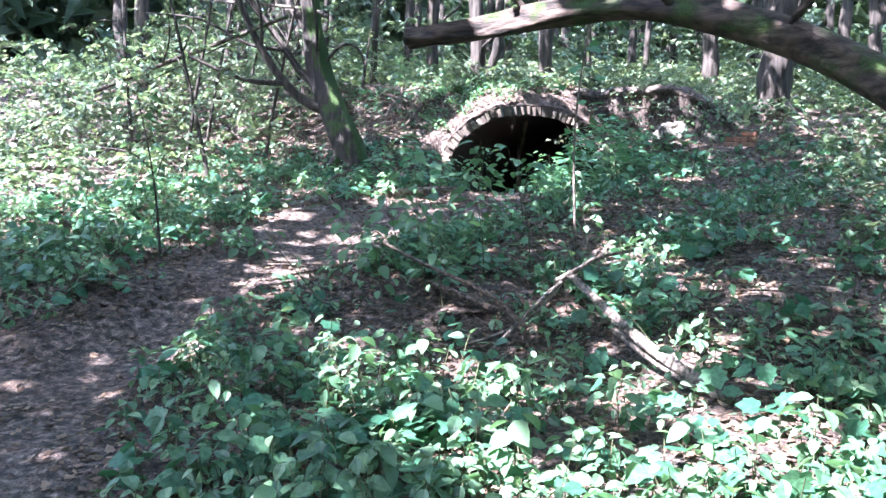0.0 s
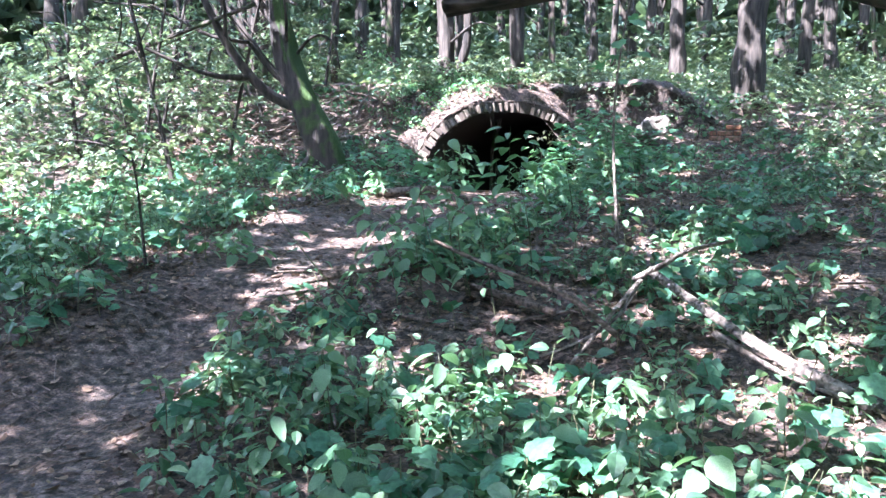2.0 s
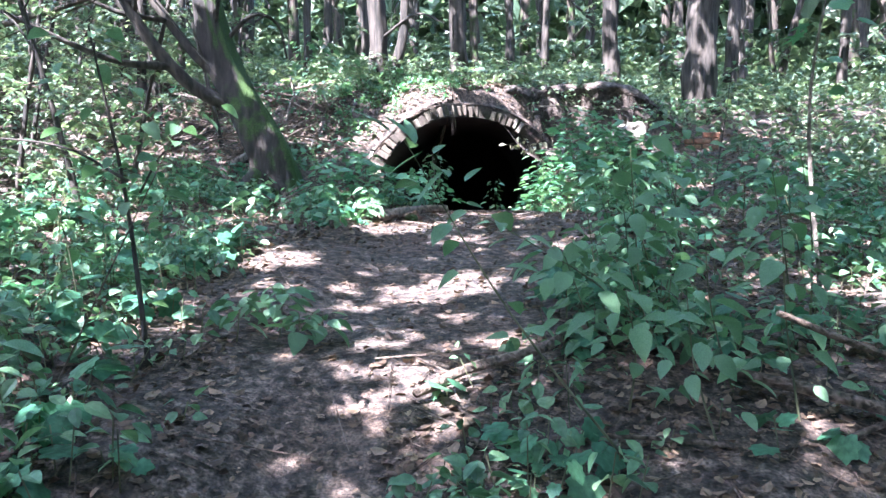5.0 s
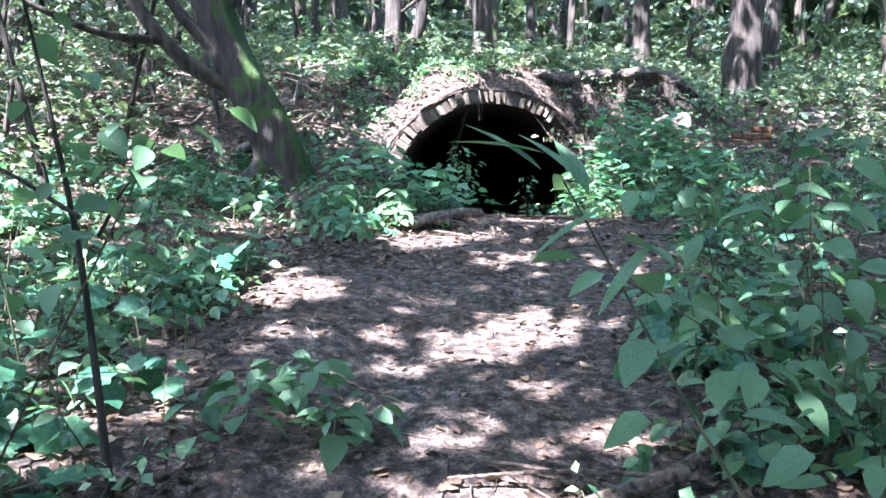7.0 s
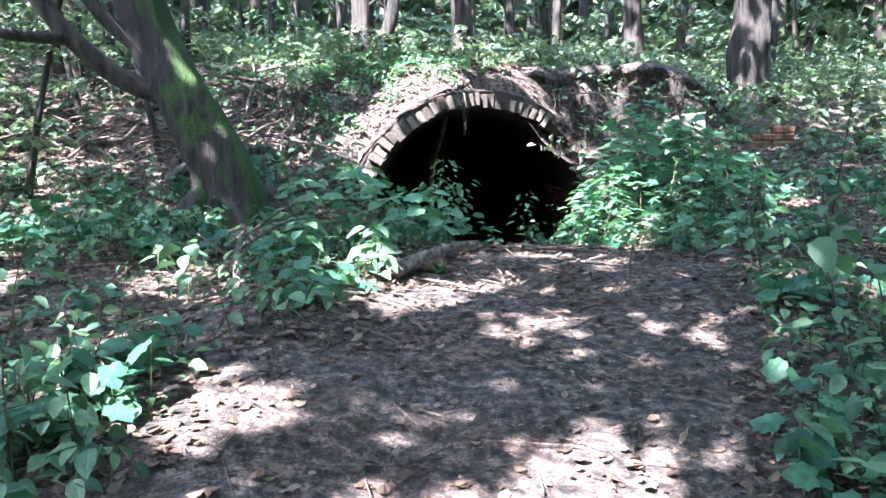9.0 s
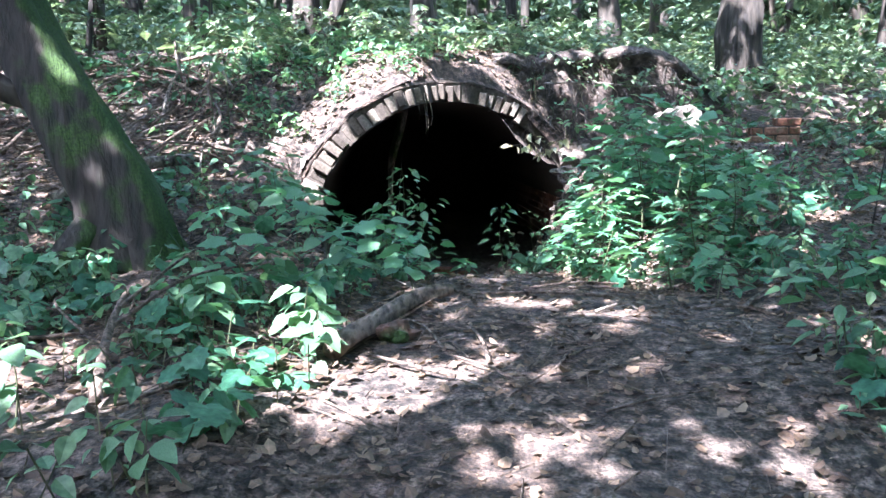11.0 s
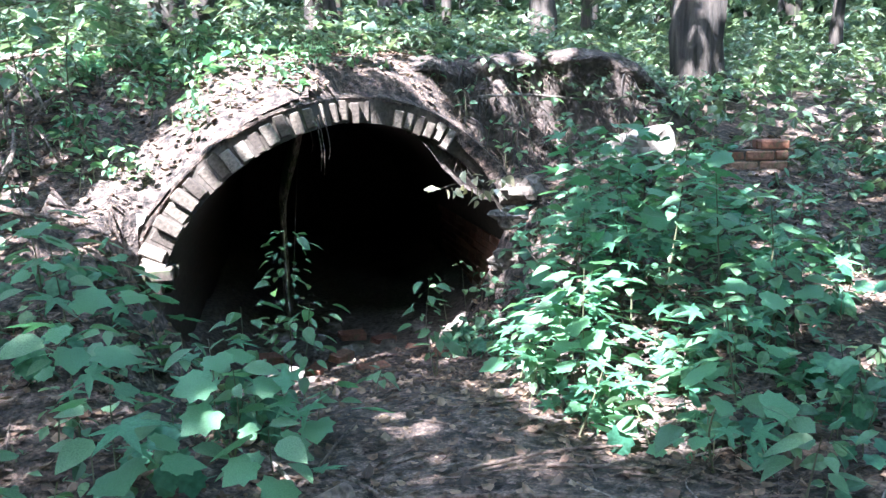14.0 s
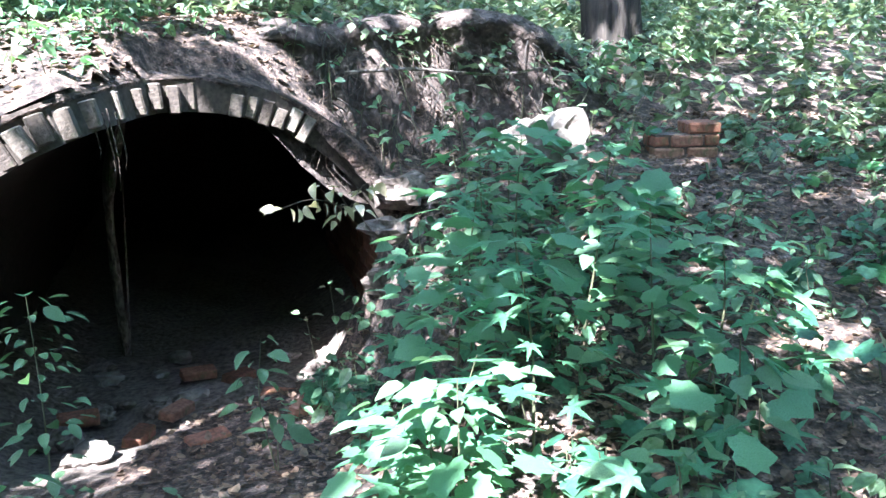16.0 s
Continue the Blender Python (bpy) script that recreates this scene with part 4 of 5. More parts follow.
def thicket(count, box, tall, size, name, label, dens=lambda x, y: x * 0 + 1, leaf=SIMPLE, mat=GREEN_FAR):
    """Shrub foliage in loose sprays between the ground and a height."""
    k = 14
    c = count // k
    x, y = rng.uniform(box[0], box[1], c), rng.uniform(box[2], box[3], c)
    ok = rng.uniform(0, 1, c) < dens(x, y)
    x, y = x[ok], y[ok]
    c = len(x)
    z = height(x, y) + rng.uniform(0.12, 1, c) * tall
    az = rng.uniform(0, 6.28, c)
    u = rng.uniform(0, 1, (c, k))
    ln = rng.uniform(0.35, 0.7, (c, 1))
    side = np.where(np.arange(k) % 2, 1, -1)[None] * (0.9 + rng.normal(0, 0.3, (c, k)))
    px = x[:, None] + np.cos(az)[:, None] * u * ln
    py = y[:, None] + np.sin(az)[:, None] * u * ln
    pz = z[:, None] - 0.25 * u * u * ln + rng.normal(0, 0.02, (c, k))
    pos = np.stack([px, py, pz], -1).reshape(-1, 3)
    m = len(pos)
    v, f = scatter(leaf, pos, (az[:, None] + side).ravel(), rng.normal(0.3, 0.25, m), rng.normal(0, 0.25, m), rng.uniform(*size, m))
    tagged(raw(name, v, f, mat), label, "shrubs", kind="stuff")
    pts = np.stack([np.stack([x, y, z], -1), np.stack([x + np.cos(az) * ln[:, 0], y + np.sin(az) * ln[:, 0], z - 0.25 * ln[:, 0]], -1)], 1)
    tri = np.array([(0, 0, 0.004), (0.003, 0.002, -0.002), (-0.003, -0.002, -0.002)])
    vv = (pts[:, :, None] + tri[None, None]).reshape(-1, 3)
    ff = (np.array([(0, 1, 4, 3), (1, 2, 5, 4), (2, 0, 3, 5)])[None] + (np.arange(c) * 6)[:, None, None]).reshape(-1, 4)
    tagged(raw("shrub_twigs", vv, ff, TWIG), "thin twigs of the leafy shrubs", "shrubs", kind="stuff")


thicket(21000, (-8.5, -2.9, 2.5, 13.5), 2.1, (0.07, 0.13), "left_thicket", "leafy shrubs with sunlit leaves on the bank", lambda x, y: smooth(-2.7, -3.6, x) * smooth(1.5, 4, y) * (0.45 + 0.55 * smooth(6.5, 9, y)))
thicket(10000, (-6, 7.5, 13.6, 19), 0.6, (0.09, 0.16), "mound_thicket", "bright leafy saplings behind the tunnel mound")
thicket(16000, (-16, 18, 17, 32), 1.8, (0.16, 0.3), "slope_thicket", "bright leafy shrubs on the wooded slope")
thicket(6500, (4.6, 10, 3, 13), 0.4, (0.07, 0.13), "side_thicket", "low leafy shrubs on the bank", lambda x, y: smooth(4.4, 6, x))
thicket(9000, (-9, 9, 12, 34), 5.0, (0.12, 0.22), "sapling_sprays", "hanging sprays of sapling leaves between the trunks", lambda x, y: smooth(14, 20, y) * 0.8 + 0.2 * (x < -3))
thicket(1700, (-2.2, 0.4, 11.7, 13.2), 0.55, (0.07, 0.12), "mound_shrubs", "bright green shrub growing above the vault", lambda x, y: smooth(11.4, 12.4, y))

# ---- leaf litter and twigs ----
n = 105000
lx, ly = rng.uniform(-5, 6.5, n), rng.uniform(-4, 12.8, n)
ok = rng.uniform(0, 1, n) < np.where(off_path(lx, ly) < -0.05, np.where(ly > 5.2, 0.55, 0.3), 1.0)
ok &= ~((lx > -1.3) & (lx < 1.4) & (ly > front(lx)) & (ly < 12.2) & (rng.uniform(0, 1, n) < 0.3))
ok &= ~((ly > front(lx) - 0.15) & (ly < front(lx) + 0.15) & (lx > -0.9) & (lx < 2.2))
lx, ly = lx[ok], ly[ok]
n = len(lx)
lp = np.stack([lx, ly, height(lx, ly) + rng.uniform(0.0, 0.012, n)], -1)
v, f = scatter(CURLED, lp, rng.uniform(0, 6.28, n), rng.normal(0, 0.25, n), rng.normal(0, 0.3, n), 0.015 + 0.055 * rng.uniform(0, 1, n) ** 1.5)
tagged(raw("leaf_litter", v, f, DRY), "brown dead leaves strewn over the soil", "leaf litter", kind="stuff")
n = 2600
tx, ty = rng.uniform(-4, 5, n), rng.uniform(-3, 12.6, n)
az, ln = rng.uniform(0, 6.28, n), rng.uniform(0.08, 0.4, n)
a = np.stack([tx, ty, height(tx, ty) + 0.015], -1)
ex, ey = tx + np.cos(az) * ln, ty + np.sin(az) * ln
b = np.stack([ex, ey, height(ex, ey) + 0.02], -1)
ok = (np.abs(a[:, 2] - b[:, 2]) < 0.15)
a, b = a[ok], b[ok]
r = rng.uniform(0.002, 0.006, len(a))
off = np.array([(0, 0, 1.2), (0.9, 0.7, -0.5), (-0.9, -0.7, -0.5)])
vv = np.stack([a[:, None] + off[None] * r[:, None, None], b[:, None] + off[None] * r[:, None, None] * 0.6], 1).reshape(-1, 3)
ff = (np.array([(0, 1, 4, 3), (1, 2, 5, 4), (2, 0, 3, 5)])[None] + (np.arange(len(a)) * 6)[:, None, None]).reshape(-1, 4)
tagged(raw("fallen_twigs", vv, ff, TWIG), "thin dead twigs scattered on the leaf litter", "twigs", kind="stuff")


# ---- single plants ----
def leaf_data(leaf, mat, name="leaf"):
    ob = raw(name, *leaf, mat, True)
    me = ob.data
    bpy.data.objects.remove(ob)
    return me


LEAF_MAPLE = [leaf_data(maple(), GREEN_B), leaf_data(LOBED, GREEN_B)]
LEAF_OVAL = [leaf_data(ovate(w, d), GREEN) for w, d in ((0.3, 0.2), (0.36, 0.35), (0.27, 0.1))]
LEAF_PALE = [leaf_data(ovate(0.3, 0.5), PALE)]
prnd = random.Random(11)


def plant(name, base, top, leaves, size, kinds, label, start=0.3, group="", thick=0.006, spread=0.12, droop=0.35, bark=STEM, cat="plant"):
    b, t = Vector(base), Vector(top)
    root = tagged(empty(name, b), label, cat, group)
    d = t - b
    bend = Vector((prnd.uniform(-0.06, 0.06), prnd.uniform(-0.06, 0.06), 0)) * d.length
    line = spline([Vector((0, 0, -0.03)), d * 0.5 + bend, d], 5)
    rad = [thick * (1 - 0.7 * i / (len(line) - 1)) for i in range(len(line))]
    raw("stem", *tube(line, rad, 5, 0.0, 0, False), bark, True, root)
    for i in range(leaves):
        u = start + (1 - start) * (i + 0.5) / leaves
        p = line[min(len(line) - 1, int(u * (len(line) - 1)))].lerp(line[min(len(line) - 1, int(u * (len(line) - 1)) + 1)], u * (len(line) - 1) % 1)
        az = i * 2.4 + prnd.uniform(-0.4, 0.4)
        reach = spread * prnd.uniform(0.4, 1.3) * (1.15 - 0.5 * u)
        s = size * prnd.uniform(0.5, 1.15)
        lf = new("leaf", prnd.choice(kinds))
        lf.parent = root
        lf.matrix_basis = (Matrix.Translation(p + Vector((math.cos(az) * reach, math.sin(az) * reach, reach * prnd.uniform(-0.1, 0.35))))
                           @ Euler((0, 0, az - math.pi / 2)).to_matrix().to_4x4() @ Euler((0.12 - droop * prnd.uniform(0.0, 2.2), prnd.uniform(-0.6, 0.6), 0)).to_matrix().to_4x4()
                           @ Matrix.Diagonal((s * prnd.uniform(0.8, 1.1), s, s, 1)))
    return root


for x, y, h, n in [(1.45, 8.9, .6, 22), (2.2, 9.8, 1.0, 34), (2.5, 9.6, .7, 28), (1.9, 9.7, 1.0, 34), (2.45, 9.0, .85, 30), (1.5, 8.6, .75, 26), (1.9, 9.0, .95, 34), (2.3, 9.4, .95, 34), (1.7, 9.5, .8, 28), (2.1, 10.2, .95, 32), (2.5, 10.7, .6, 22), (2.0, 8.1, .5, 18), (2.7, 9.0, .7, 24),
                   (1.3, 8.25, .4, 14), (2.9, 10.0, .32, 14), (1.3, 9.2, .5, 18), (3.2, 10.8, .2, 8), (1.65, 7.7, .35, 14), (2.4, 8.5, .55, 20), (3.3, 9.5, .28, 12), (1.75, 10.1, .8, 24), (1.55, 9.0, .65, 22)]:
    z = gz(x, y)
    plant("maple_sapling", (x, y, z), (x + prnd.uniform(-.15, .1), y - 0.12, z + h), int(n * 1.5), 0.13, LEAF_MAPLE * 2 + LEAF_OVAL[:2], "young maple sapling with broad lobed green leaves beside the tunnel mouth", 0.25, "maple saplings by the tunnel", 0.007, 0.2, 0.12)
for x, y, h, n in [(1.25, 2.9, .95, 24), (1.7, 3.5, 1.05, 26), (1.15, 3.6, .7, 20), (2.2, 3.1, .95, 24), (1.9, 4.3, .9, 24), (1.5, 2.3, .7, 18), (2.6, 4.0, .9, 22), (1.5, 4.6, .7, 18), (2.0, 5.2, .7, 18), (2.7, 5.4, .8, 20),
                   (1.8, 6.1, .5, 14), (2.5, 6.6, .6, 16), (3.2, 5.6, .7, 18), (0.95, 2.6, .5, 18), (1.0, 2.15, .55, 24), (1.3, 1.9, .6, 24), (1.7, 2.1, .8, 26), (0.9, 3.2, .5, 22), (1.45, 3.2, .9, 28), (1.9, 2.6, .9, 26), (1.25, 2.5, .7, 26)]:
    z = gz(x, y)
    plant("leafy_shrub", (x, y, z), (x - prnd.uniform(.05, .3), y + prnd.uniform(-.2, .1), z + h), n, 0.135, LEAF_OVAL, "leafy green shrub leaning over the path", 0.2, "shrubs beside the path", 0.006, 0.2)
for x, y, h, n in [(-1.7, 3.0, .7, 18), (-2.0, 2.3, .9, 22), (-1.35, 1.6, .4, 14), (-1.7, 1.0, .55, 16), (-2.3, 3.9, .8, 20), (-1.5, 4.0, .45, 14), (-2.6, 1.6, .8, 18), (-2.1, 5.2, .5, 14), (-1.3, 0.6, .35, 12)]:
    z = gz(x, y)
    plant("leafy_shrub", (x, y, z), (x + prnd.uniform(-.1, .2), y + prnd.uniform(-.2, .1), z + h), n, 0.12, LEAF_OVAL, "green leafy shrub at the edge of the path", 0.2, "shrubs beside the path", 0.006, 0.18)
for x, y, h, n in [(2.2, .1, .35, 12), (1.7, .5, .4, 13), (1.2, .3, .38, 12), (2.8, -.3, .35, 12), (2.3, -.6, .3, 12), (1.5, -.4, .3, 12), (3.2, .4, .33, 12), (0.9, .9, .35, 12), (1.9, 1.0, .3, 12),
                   (3.6, -.4, .4, 13), (2.6, .7, .3, 12), (1.1, -.1, .3, 12), (0.6, .5, .3, 11), (3.3, -1.0, .35, 12), (4.1, .2, .4, 13), (2.0, -1.1, .3, 11)]:
    z = gz(x, y)
    plant("nettle_like_herb", (x, y, z), (x + prnd.uniform(-.05, .05), y, z + h), n, 0.125, LEAF_OVAL, "tall green woodland herb with pointed leaves", 0.35, "tall herbs", 0.005, 0.06)
for x, y, h, n in [(-.55, 6.6, .34, 20), (-.5, 6.5, .24, 14), (-.62, 2.85, .26, 22), (-.5, 2.65, .2, 16), (-.8, 2.7, .22, 18), (-.75, 3.0, .2, 14), (-.42, 2.85, .16, 10), (-.8, 7.25, .35, 12), (-.4, 7.9, .3, 10), (-1.0, 6.6, .3, 12), (-.7, 8.4, .3, 12), (-1.2, 7.3, .3, 12), (-.5, 8.9, .25, 10), (0.95, 9.9, .35, 12),
                   (-1.5, 5.8, .35, 12), (-.9, 5.3, .25, 10), (1.75, 7.3, .25, 12), (1.95, 6.9, .25, 10), (0.5, 9.35, .15, 8), (1.9, 5.7, .3, 10)]:
    z = gz(x, y)
    plant("broadleaf_herb", (x, y, z), (x + .03, y - .03, z + h), n, 0.13, LEAF_OVAL, "low broad-leaved green herb on the forest floor", 0.4, "herbs on the litter", 0.005, 0.07)
plant("tall_seedling", (0.02, 9.6, gz(0.02, 9.6)), (0.03, 9.7, 0.95), 64, 0.085, LEAF_OVAL, "slim seedling standing before the dark tunnel mouth", 0.3, "", 0.006, 0.15)
plant("tall_seedling", (0.08, 8.55, gz(0.08, 8.55)), (0.14, 8.5, gz(0.08, 8.55) + 0.6), 22, 0.11, LEAF_OVAL, "slim seedling standing before the dark tunnel mouth", 0.4, "", 0.005, 0.12)
plant("tall_seedling", (-0.1, 8.6, gz(-0.1, 8.6)), (-0.16, 8.55, gz(-0.1, 8.6) + 0.6), 22, 0.11, LEAF_OVAL, "slim seedling standing before the dark tunnel mouth", 0.4, "", 0.005, 0.12)
plant("tall_seedling", (0.95, 9.9, gz(0.95, 9.9)), (0.92, 9.85, 0.6), 22, 0.1, LEAF_OVAL, "small seedling at the side of the tunnel mouth", 0.4, "", 0.005, 0.09)
sprig = plant("withered_sprig", (1.95, 10.7, gz(1.95, 10.7)), (1.5, 10.62, 1.08), 5, 0.085, LEAF_PALE, "withered pale sprig with curled leaves at the tunnel mouth", 0.85, "", 0.006, 0.1, 0.9, TWIG)
sprig_tip = Vector((1.5, 10.62, 1.08)) - sprig.location
for end, count in (((-0.42, -0.2, 0.0), 8), ((0.2, 0.16, 0.05), 7), ((-0.2, -0.12, 0.12), 5), ((-0.1, -0.1, -0.1), 4)):
    end = Vector(end)
    limb("twig", [sprig_tip - Vector((0, 0, 0.06)), sprig_tip + end * 0.5 + Vector((0, 0, 0.03)), sprig_tip + end], 0.004, 0.0015, TWIG, sprig, n=3, sides=4, rough=0)
    for i in range(count):
        at = sprig_tip + end * (0.35 + 0.65 * i / (count - 1))
        lf = new("leaf", LEAF_PALE[0])
        lf.parent = sprig
        lf.matrix_basis = Matrix.Translation(at) @ Euler((prnd.uniform(-1.1, 0.5), prnd.uniform(-0.9, 0.9), prnd.uniform(0, 6.28))).to_matrix().to_4x4() @ Matrix.Scale(prnd.uniform(0.06, 0.11), 4)
for x, y, hh, n in [(3.02, 11.1, .42, 12), (3.32, 11.15, .4, 12), (3.5, 11.3, .34, 10), (2.8, 11.25, .5, 14), (-.2, 7.95, .45, 14), (0.02, 7.6, .35, 12), (-.5, 7.6, .45, 14), (-.7, 7.95, .5, 16), (-.3, 8.35, .45, 14), (.12, 8.25, .3, 10), (-.9, 8.65, .45, 14), (-.6, 9.05, .4, 12), (-1.1, 9.0, .45, 14), (-.9, 7.0, .4, 14), (-1.2, 8.0, .35, 12)]:
    z = gz(x, y)
    plant("maple_seedling", (x, y, z), (x + prnd.uniform(-.05, .05), y - .04, z + hh), n, 0.14, LEAF_MAPLE + LEAF_OVAL[:1], "leafy young seedling on the litter near the tunnel mouth", 0.4, "seedlings before the tunnel", 0.005, 0.12, 0.2)
shoot = plant("overhanging_shoot", (0.95, 1.75, gz(0.95, 1.75)), (0.1, 1.6, .9), 12, 0.12, LEAF_OVAL, "long leafy shoot reaching over the path", 0.35, "", 0.006, 0.1, 0.3)
LONG_LEAF = leaf_data(ovate(0.11, 0.12), GREEN)
for b0, t0 in (((0.06, 1.61, .92), (-.07, 1.68, 1.02)), ((0.07, 1.62, .95), (-.11, 1.64, .99)), ((0.13, 1.58, .9), (0.03, 1.66, 1.0)), ((0.14, 1.57, .88), (0.1, 1.7, 0.99)), ((0.17, 1.54, .86), (0.02, 1.52, .78)),
               ((0.2, 1.52, .85), (0.24, 1.66, .9)), ((0.24, 1.5, .8), (0.13, 1.44, .7)), ((0.3, 1.5, .76), (0.36, 1.62, .82))):
    b0, t0 = Vector(b0), Vector(t0)
    d = t0 - b0
    lf = new("leaf", LONG_LEAF)
    lf.parent = shoot
    lf.matrix_basis = Matrix.Translation(b0 - shoot.location) @ d.to_track_quat("Y", "Z").to_matrix().to_4x4() @ Matrix.Scale(d.length, 4)
plant("overhanging_shoot", (1.35, 2.7, gz(1.35, 2.7)), (0.35, 2.3, .62), 18, 0.12, LEAF_OVAL, "long leafy shoot reaching over the path", 0.3, "", 0.006, 0.12, 0.3)
plant("overhanging_shoot", (-1.35, 2.0, gz(-1.35, 2.0)), (-.66, 1.7, 1.0), 30, 0.08, LEAF_OVAL, "leafy shoot with pointed leaves beside the path", 0.7, "", 0.005, 0.17, 0.3, TWIG)
thin = plant("thin_sapling", (-1.07, 2.29, gz(-1.07, 2.29)), (-1.25, 2.29, 1.4), 20, 0.1, LEAF_OVAL, "thin dark sapling with sparse leaves beside the path", 0.55, "", 0.014, 0.25, 0.4, BARK, "sapling")
limb("branch", [(0, 0, 0.75), (0.15, -0.1, 0.92), (0.4, -0.25, 1.0)], 0.006, 0.003, BARK, thin, sides=5)
limb("branch", [(-0.05, 0, 0.8), (-0.35, 0.05, 0.95), (-0.75, 0.0, 1.0)], 0.008, 0.003, BARK, thin, sides=5)
plant("thin_sapling", (2.52, 3.64, gz(2.52, 3.64)), (2.62, 3.66, 2.5), 20, 0.12, LEAF_MAPLE, "thin pale sapling stem with a few broad leaves", 0.5, "", 0.016, 0.25, 0.3, DEADWOOD, "sapling")
plant("thin_sapling", (3.55, 8.6, gz(3.55, 8.6)), (3.75, 8.6, 2.1), 12, 0.1, LEAF_OVAL, "thin sapling stem on the litter bank", 0.4, "", 0.008, 0.2, 0.3, BARK, "sapling")

for x, y, hh, n in [(-1.55, 10.5, 1.1, 30), (-1.75, 10.75, 1.3, 34), (-1.35, 10.9, 1.0, 28), (-2.1, 11.2, 1.2, 30), (-0.75, 11.6, .5, 18), (-2.5, 10.4, .8, 22), (4.6, 13.1, .55, 26), (4.95, 13.35, .5, 24), (4.2, 12.8, .5, 24), (5.3, 13.4, .35, 16)]:
    z = gz(x, y)
    plant("leafy_shrub", (x, y, z), (x + prnd.uniform(-.2, .3), y + prnd.uniform(-.2, .2), z + hh), n, 0.12, LEAF_OVAL, "slim bright green shrub growing on the litter bank", 0.5, "shrubs on the bank", 0.007, 0.3)

for x, y, dx, dy, top in [(-3.2, 6.2, -.9, .3, 3.2), (-3.7, 8.6, 1.1, -.3, 3.6), (-4.5, 7.4, .5, .6, 4.0), (-5.3, 9.2, .9, .2, 4.0), (-4.0, 10.6, -1.0, .4, 4.2), (-6.2, 8.2, -.5, .5, 4.0), (-3.4, 12.2, .8, .3, 4.6), (-5.8, 11.4, 1.4, .2, 4.4), (-2.9, 9.8, -.9, .6, 3.4)]:
    z = gz(x, y)
    dead("leaning_pole", [(x, y, z - .05), (x + dx * .3, y + dy * .3, z + top * .33), (x + dx, y + dy, z + top)], 0.035, 0.015, BARK, "slender dark dead sapling leaning in the thicket",
         [([(x + dx * .4, y + dy * .4, z + top * .45), (x + dx * .4 - .4, y + dy, z + top * .6), (x + dx * .4 - .9, y + dy, z + top * .62)], .012, .005),
          ([(x + dx * .6, y + dy * .6, z + top * .6), (x + dx * .6 + .35, y, z + top * .75), (x + dx + .5, y, z + top * .95)], .01, .004)])

# ---- roots and brushwood on the bank ----
bx, prof = np.linspace(0.7, 4.8, 150), [(-0.1, 0.8), (0.02, 1.0), (0.12, 1.2), (0.22, 1.42), (0.3, 1.62), (0.37, 1.82), (0.44, 1.92), (0.42, 1.99), (0.36, 2.05), (0.38, 2.11), (0.5, 2.16), (0.8, 2.2), (1.1, 2.17), (1.5, 2.0)]
bv = []
for x in bx:
    wdt = float(smooth(0.7, 2.0, x) * smooth(4.8, 3.1, x))
    y0 = 11.72 + 0.16 * (x - 1.3) + 0.12 * math.sin(3.1 * x)
    for dy, z in prof:
        y = y0 + dy + 0.12
        y = max(y, float(front(x)) + 0.06 + 0.3 * dy)
        g = gz(x, y) - 0.06
        if x < VAULT_R:
            g = max(g, VZ + math.sqrt(max((VR + RING + 0.02) ** 2 - (x - VX) ** 2, 0)))
        d = noise.fractal(Vector((x * 3.2, y * 3.2, z * 3.2)), 1.0, 2.0, 4)
        e = noise.fractal(Vector((x * 1.3, 4.0, z * 0.6)), 1.0, 2.0, 3)
        bv.append((x, y - (0.12 * d + 0.1 * e) * wdt, g + (z + 0.06 * d + 0.05 * e * (z > 1.9) - g) * wdt))
k = len(prof)
bf = [(i * k + j, (i + 1) * k + j, (i + 1) * k + j + 1, i * k + j + 1) for i in range(len(bx) - 1) for j in range(k - 1)]
tagged(raw("earth_bank", bv, bf, HUMUS, True), "dark eroded earth bank with an overhanging sod edge", "bank", kind="structure")
thicket(3000, (0.8, 3.9, 12.5, 13.7), 0.3, (0.06, 0.11), "bank_fringe", "green plants fringing the sod edge of the bank", lambda x, y: x * 0 + 0.8)
face = lambda x, y: x * 0 + 0.75
flank = lambda x, y: np.where(y > front(x) + 0.25, 0.8, 0.0) * np.clip(0.3 + 0.6 * (y - 10.4) + 0.4 * (x < -0.5), 0.2, 1.0)
herbs(380, (-1.9, 0.9, 10.1, 12.3), (0.04, 0.09), (0.06, 0.24), 6, OVATE, "mound_herbs", "green herbs rooted in the earth over the vault", GREEN, flank)
herbs(60, (1.3, 4.2, 11.55, 12.15), (0.05, 0.1), (0.2, 0.7), 5, OVATE, "bank_herbs", "scattered green herbs clinging to the earth bank", GREEN, face)
bank = tagged(empty("hanging_roots", (2.2, 12.0, 1.5)), "tangle of dry roots hanging down the earth bank", "roots")
for i in range(210):
    x, z = prnd.uniform(1.55, 3.5), prnd.uniform(1.15, 2.1)
    y = max(11.72 + 0.16 * (x - 1.3) + 0.12 * math.sin(3.1 * x) + 0.12 + 0.45 * (z - 0.85), float(front(min(x, 2))) + 0.1) - prnd.uniform(0.02, 0.14)
    ln = prnd.uniform(0.12, 0.45)
    pts = [(x, y, z), (x + prnd.uniform(-.08, .08), y - 0.08, z - ln * 0.4), (x + prnd.uniform(-.15, .15), y - 0.12 - prnd.uniform(0, .1), z - ln)]
    limb("root", [Vector(p) - bank.location for p in pts], prnd.choice((0.004, 0.006, 0.009)), 0.0015, BARK if i % 3 else TWIG, bank, n=3, sides=4, rough=0)
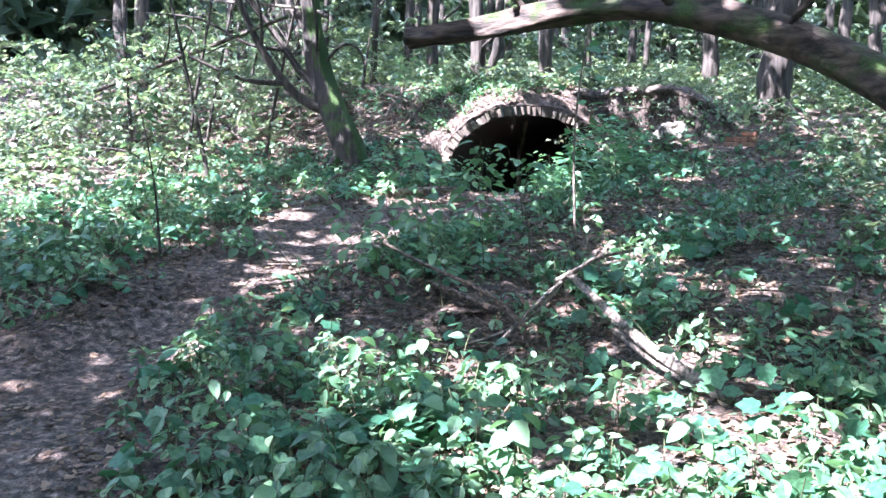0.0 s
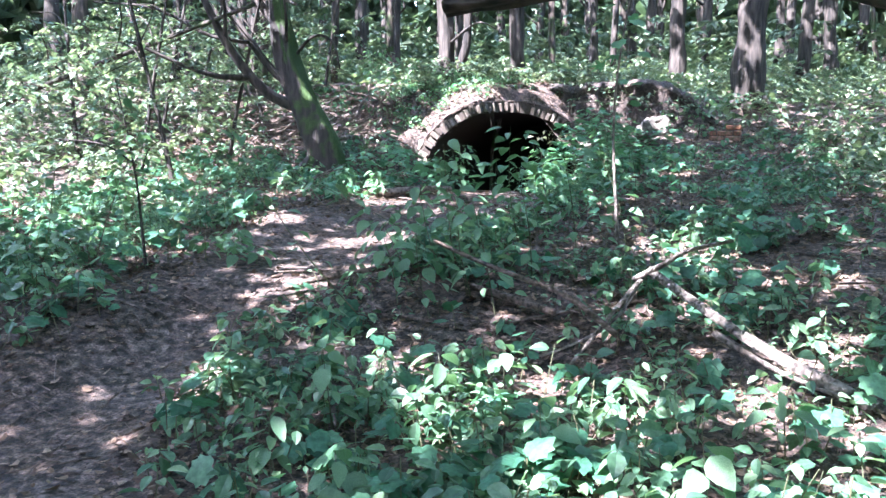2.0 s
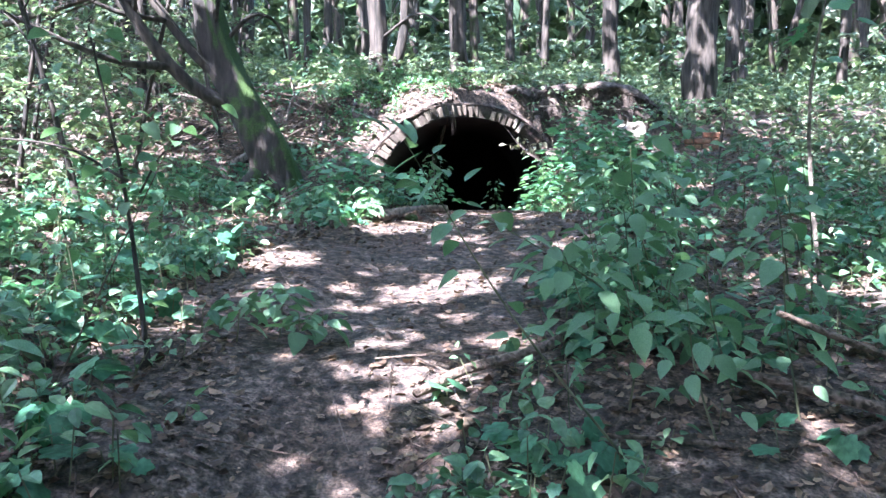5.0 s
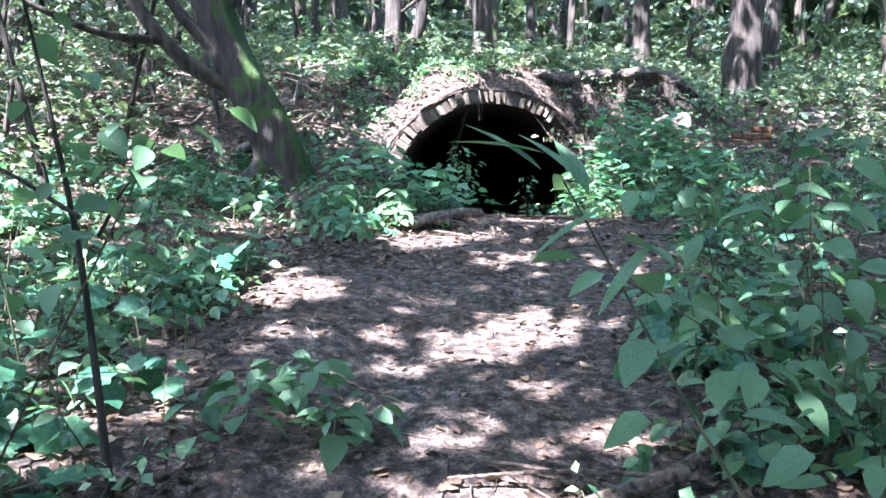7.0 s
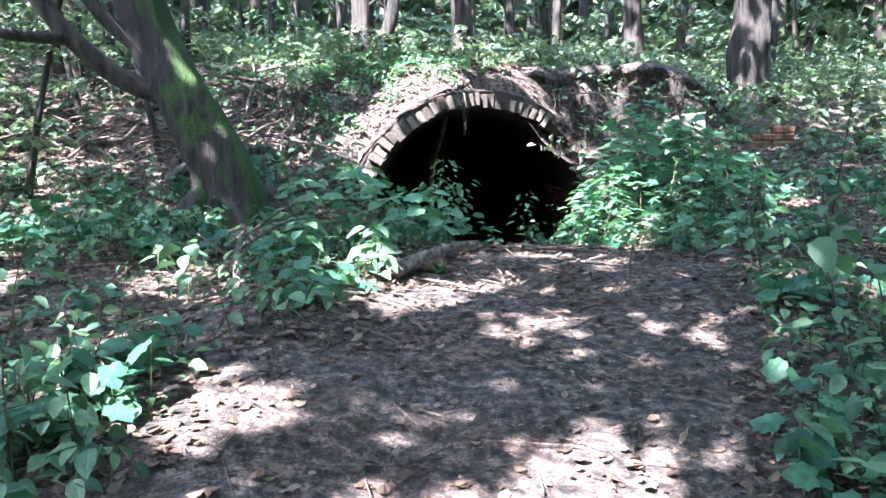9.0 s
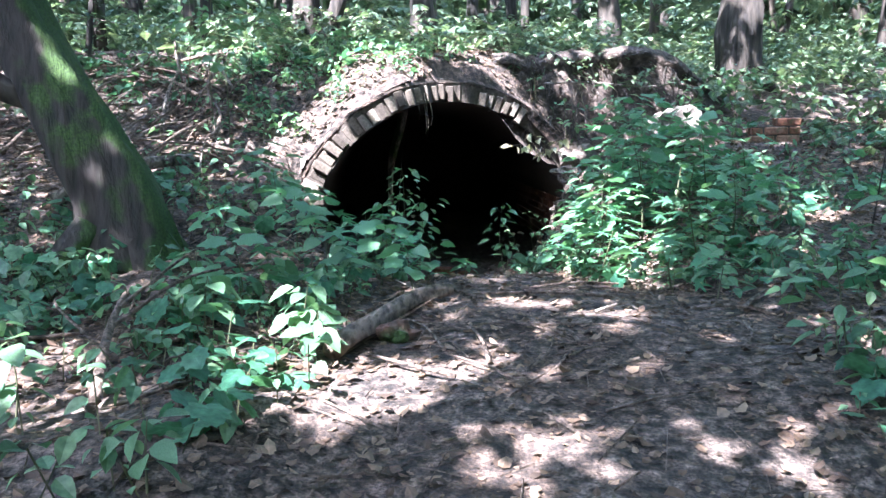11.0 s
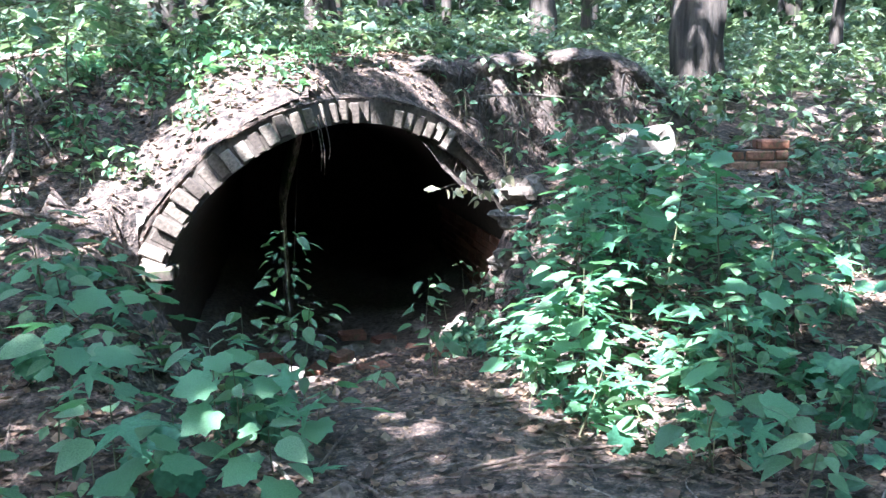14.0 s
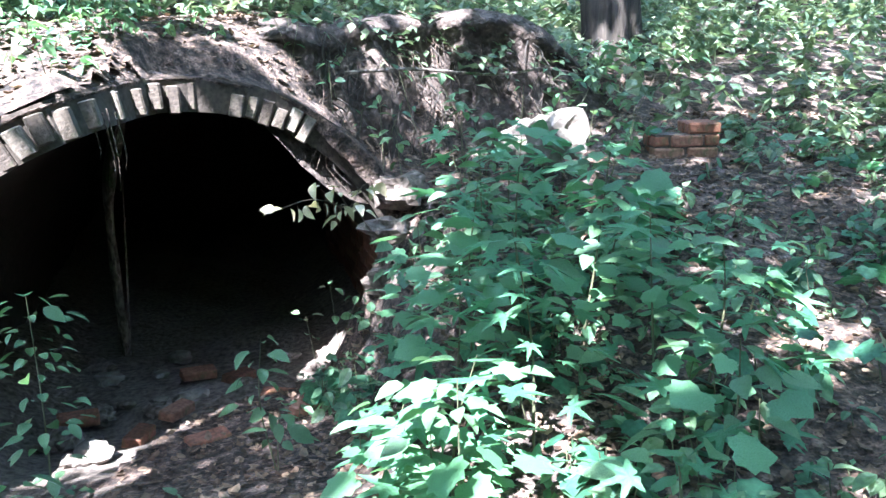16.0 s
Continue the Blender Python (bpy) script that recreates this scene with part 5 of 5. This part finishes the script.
for x, z, ln in ((0.28, 1.5, 0.28), (0.34, 1.5, 0.2), (0.22, 1.5, 0.14), (0.3, 1.52, 0.33)):
    y = 10.75 if x < 1 else 11.6
    limb("root", [Vector(p) - bank.location for p in [(x, y, z + 0.1), (x + .03, y - .02, z - ln * .5), (x + .02, y, z - ln)]], 0.006, 0.002, TWIG, bank, n=3, sides=4, rough=0)
limb("root", [Vector(p) - bank.location for p in [(1.75, 11.9, 1.75), (2.3, 12.1, 1.76), (3.0, 12.15, 1.7), (3.5, 12.25, 1.75)]], 0.014, 0.008, DEADWOOD, bank, sides=6)
dead("fallen_branch", [(-2.55, 8.9, gz(-2.55, 8.9) + .05), (-2.2, 9.3, gz(-2.2, 9.3) + .12), (-1.7, 9.6, gz(-1.7, 9.6) + .1)], 0.05, 0.045, DEADWOOD, "thick pale dead branch on the bank by the mossy tree")
dead("leaning_pole", [(-9.0, 7.8, gz(-9, 7.8) - .05), (-7.2, 7.7, 1.55), (-5.5, 7.6, 2.1), (-2.8, 7.9, 3.0)], 0.06, 0.03, BARK_OLD, "long dead pole leaning into the limbs of the mossy tree",
     [([(-5.0, 7.6, 2.28), (-4.7, 7.4, 2.7), (-4.6, 7.2, 3.3)], .018, .006), ([(-6.2, 7.65, 1.88), (-6.0, 7.4, 2.4), (-6.1, 7.2, 2.9)], .016, .005)], 0.4)
dead("lodged_branch", [(-4.43, 8.3, 3.38), (-3.6, 8.32, 3.3), (-2.7, 8.42, 3.2), (-2.35, 8.4, 3.08)], 0.03, 0.024, DEADWOOD, "pale barkless branch lodged across the mossy tree", rough=0.5)
brush = tagged(empty("brushwood_pile", (-2.2, 10.6, 1.4)), "pile of dead brushwood lying on the bank", "brushwood")
for i in range(150):
    x, y = prnd.uniform(-4.4, -1.5), prnd.uniform(9.6, 12.2)
    az, ln = prnd.uniform(0, 3.14), prnd.uniform(0.4, 1.4)
    p0 = Vector((x - math.cos(az) * ln / 2, y - math.sin(az) * ln / 2, 0))
    p1 = Vector((x + math.cos(az) * ln / 2, y + math.sin(az) * ln / 2, 0))
    p0.z, p1.z = gz(p0.x, p0.y) + prnd.uniform(0.01, 0.2), gz(p1.x, p1.y) + prnd.uniform(0.01, 0.25)
    pm = (p0 + p1) / 2 + Vector((prnd.uniform(-.08, .08), prnd.uniform(-.08, .08), 0.05))
    r = prnd.choice((0.006, 0.008, 0.012, 0.02))
    limb("stick", [p - brush.location for p in (p0, pm, p1)], r, r * 0.5, TWIG if i % 3 else DEADWOOD, brush, n=3, sides=5)
for x, y, az, ln, r in ((.75, 7.55, 2.9, .9, .012), (1.1, 7.9, .1, .8, .009), (-1.2, 6.4, 1.2, .8, .014), (-1.45, 7.2, .5, 1.0, .01), (.9, 5.9, .2, .5, .008), (2.6, 7.6, 2.6, 1.2, .012), (3.3, 7.2, 2.2, 1.4, .012),
                        (2.4, 2.2, .4, 1.3, .014), (3.9, 2.6, .2, 1.4, .012), (1.0, 1.9, 3.0, .7, .012), (-.9, 6.0, .3, .6, .01), (-2.2, 6.6, .4, 1.2, .015), (-1.6, 2.6, 2.6, .9, .008), (.2, 2.6, 2.9, .6, .008)):
    p0, p1 = (x - math.cos(az) * ln / 2, y - math.sin(az) * ln / 2), (x + math.cos(az) * ln / 2, y + math.sin(az) * ln / 2)
    dead("dead_stick", [(*p0, gz(*p0) + .02), (x, y, gz(x, y) + .04), (*p1, gz(*p1) + .03)], r, r * .6, TWIG, "dry brown stick lying on the leaf litter")
for i in range(34):
    x, y, az, ln = prnd.uniform(-.1, 1.9), prnd.uniform(6.3, 8.3), prnd.uniform(-.5, .9) + (i % 3) * 1.1, prnd.uniform(.15, .6)
    r = prnd.choice((.004, .006, .008, .011))
    p0, p1 = (x - math.cos(az) * ln / 2, y - math.sin(az) * ln / 2), (x + math.cos(az) * ln / 2, y + math.sin(az) * ln / 2)
    bent = (x + prnd.uniform(-.04, .04), y + prnd.uniform(-.04, .04))
    stick = dead("dead_stick", [(*p0, gz(*p0) + .02), (*bent, gz(*bent) + .035), (*p1, gz(*p1) + .025)], r, r * .5, TWIG if i % 4 else DEADWOOD, "small dry stick on the trodden litter")
    tagged(stick, "small dry stick on the trodden litter", "fallen wood", "sticks before the tunnel")
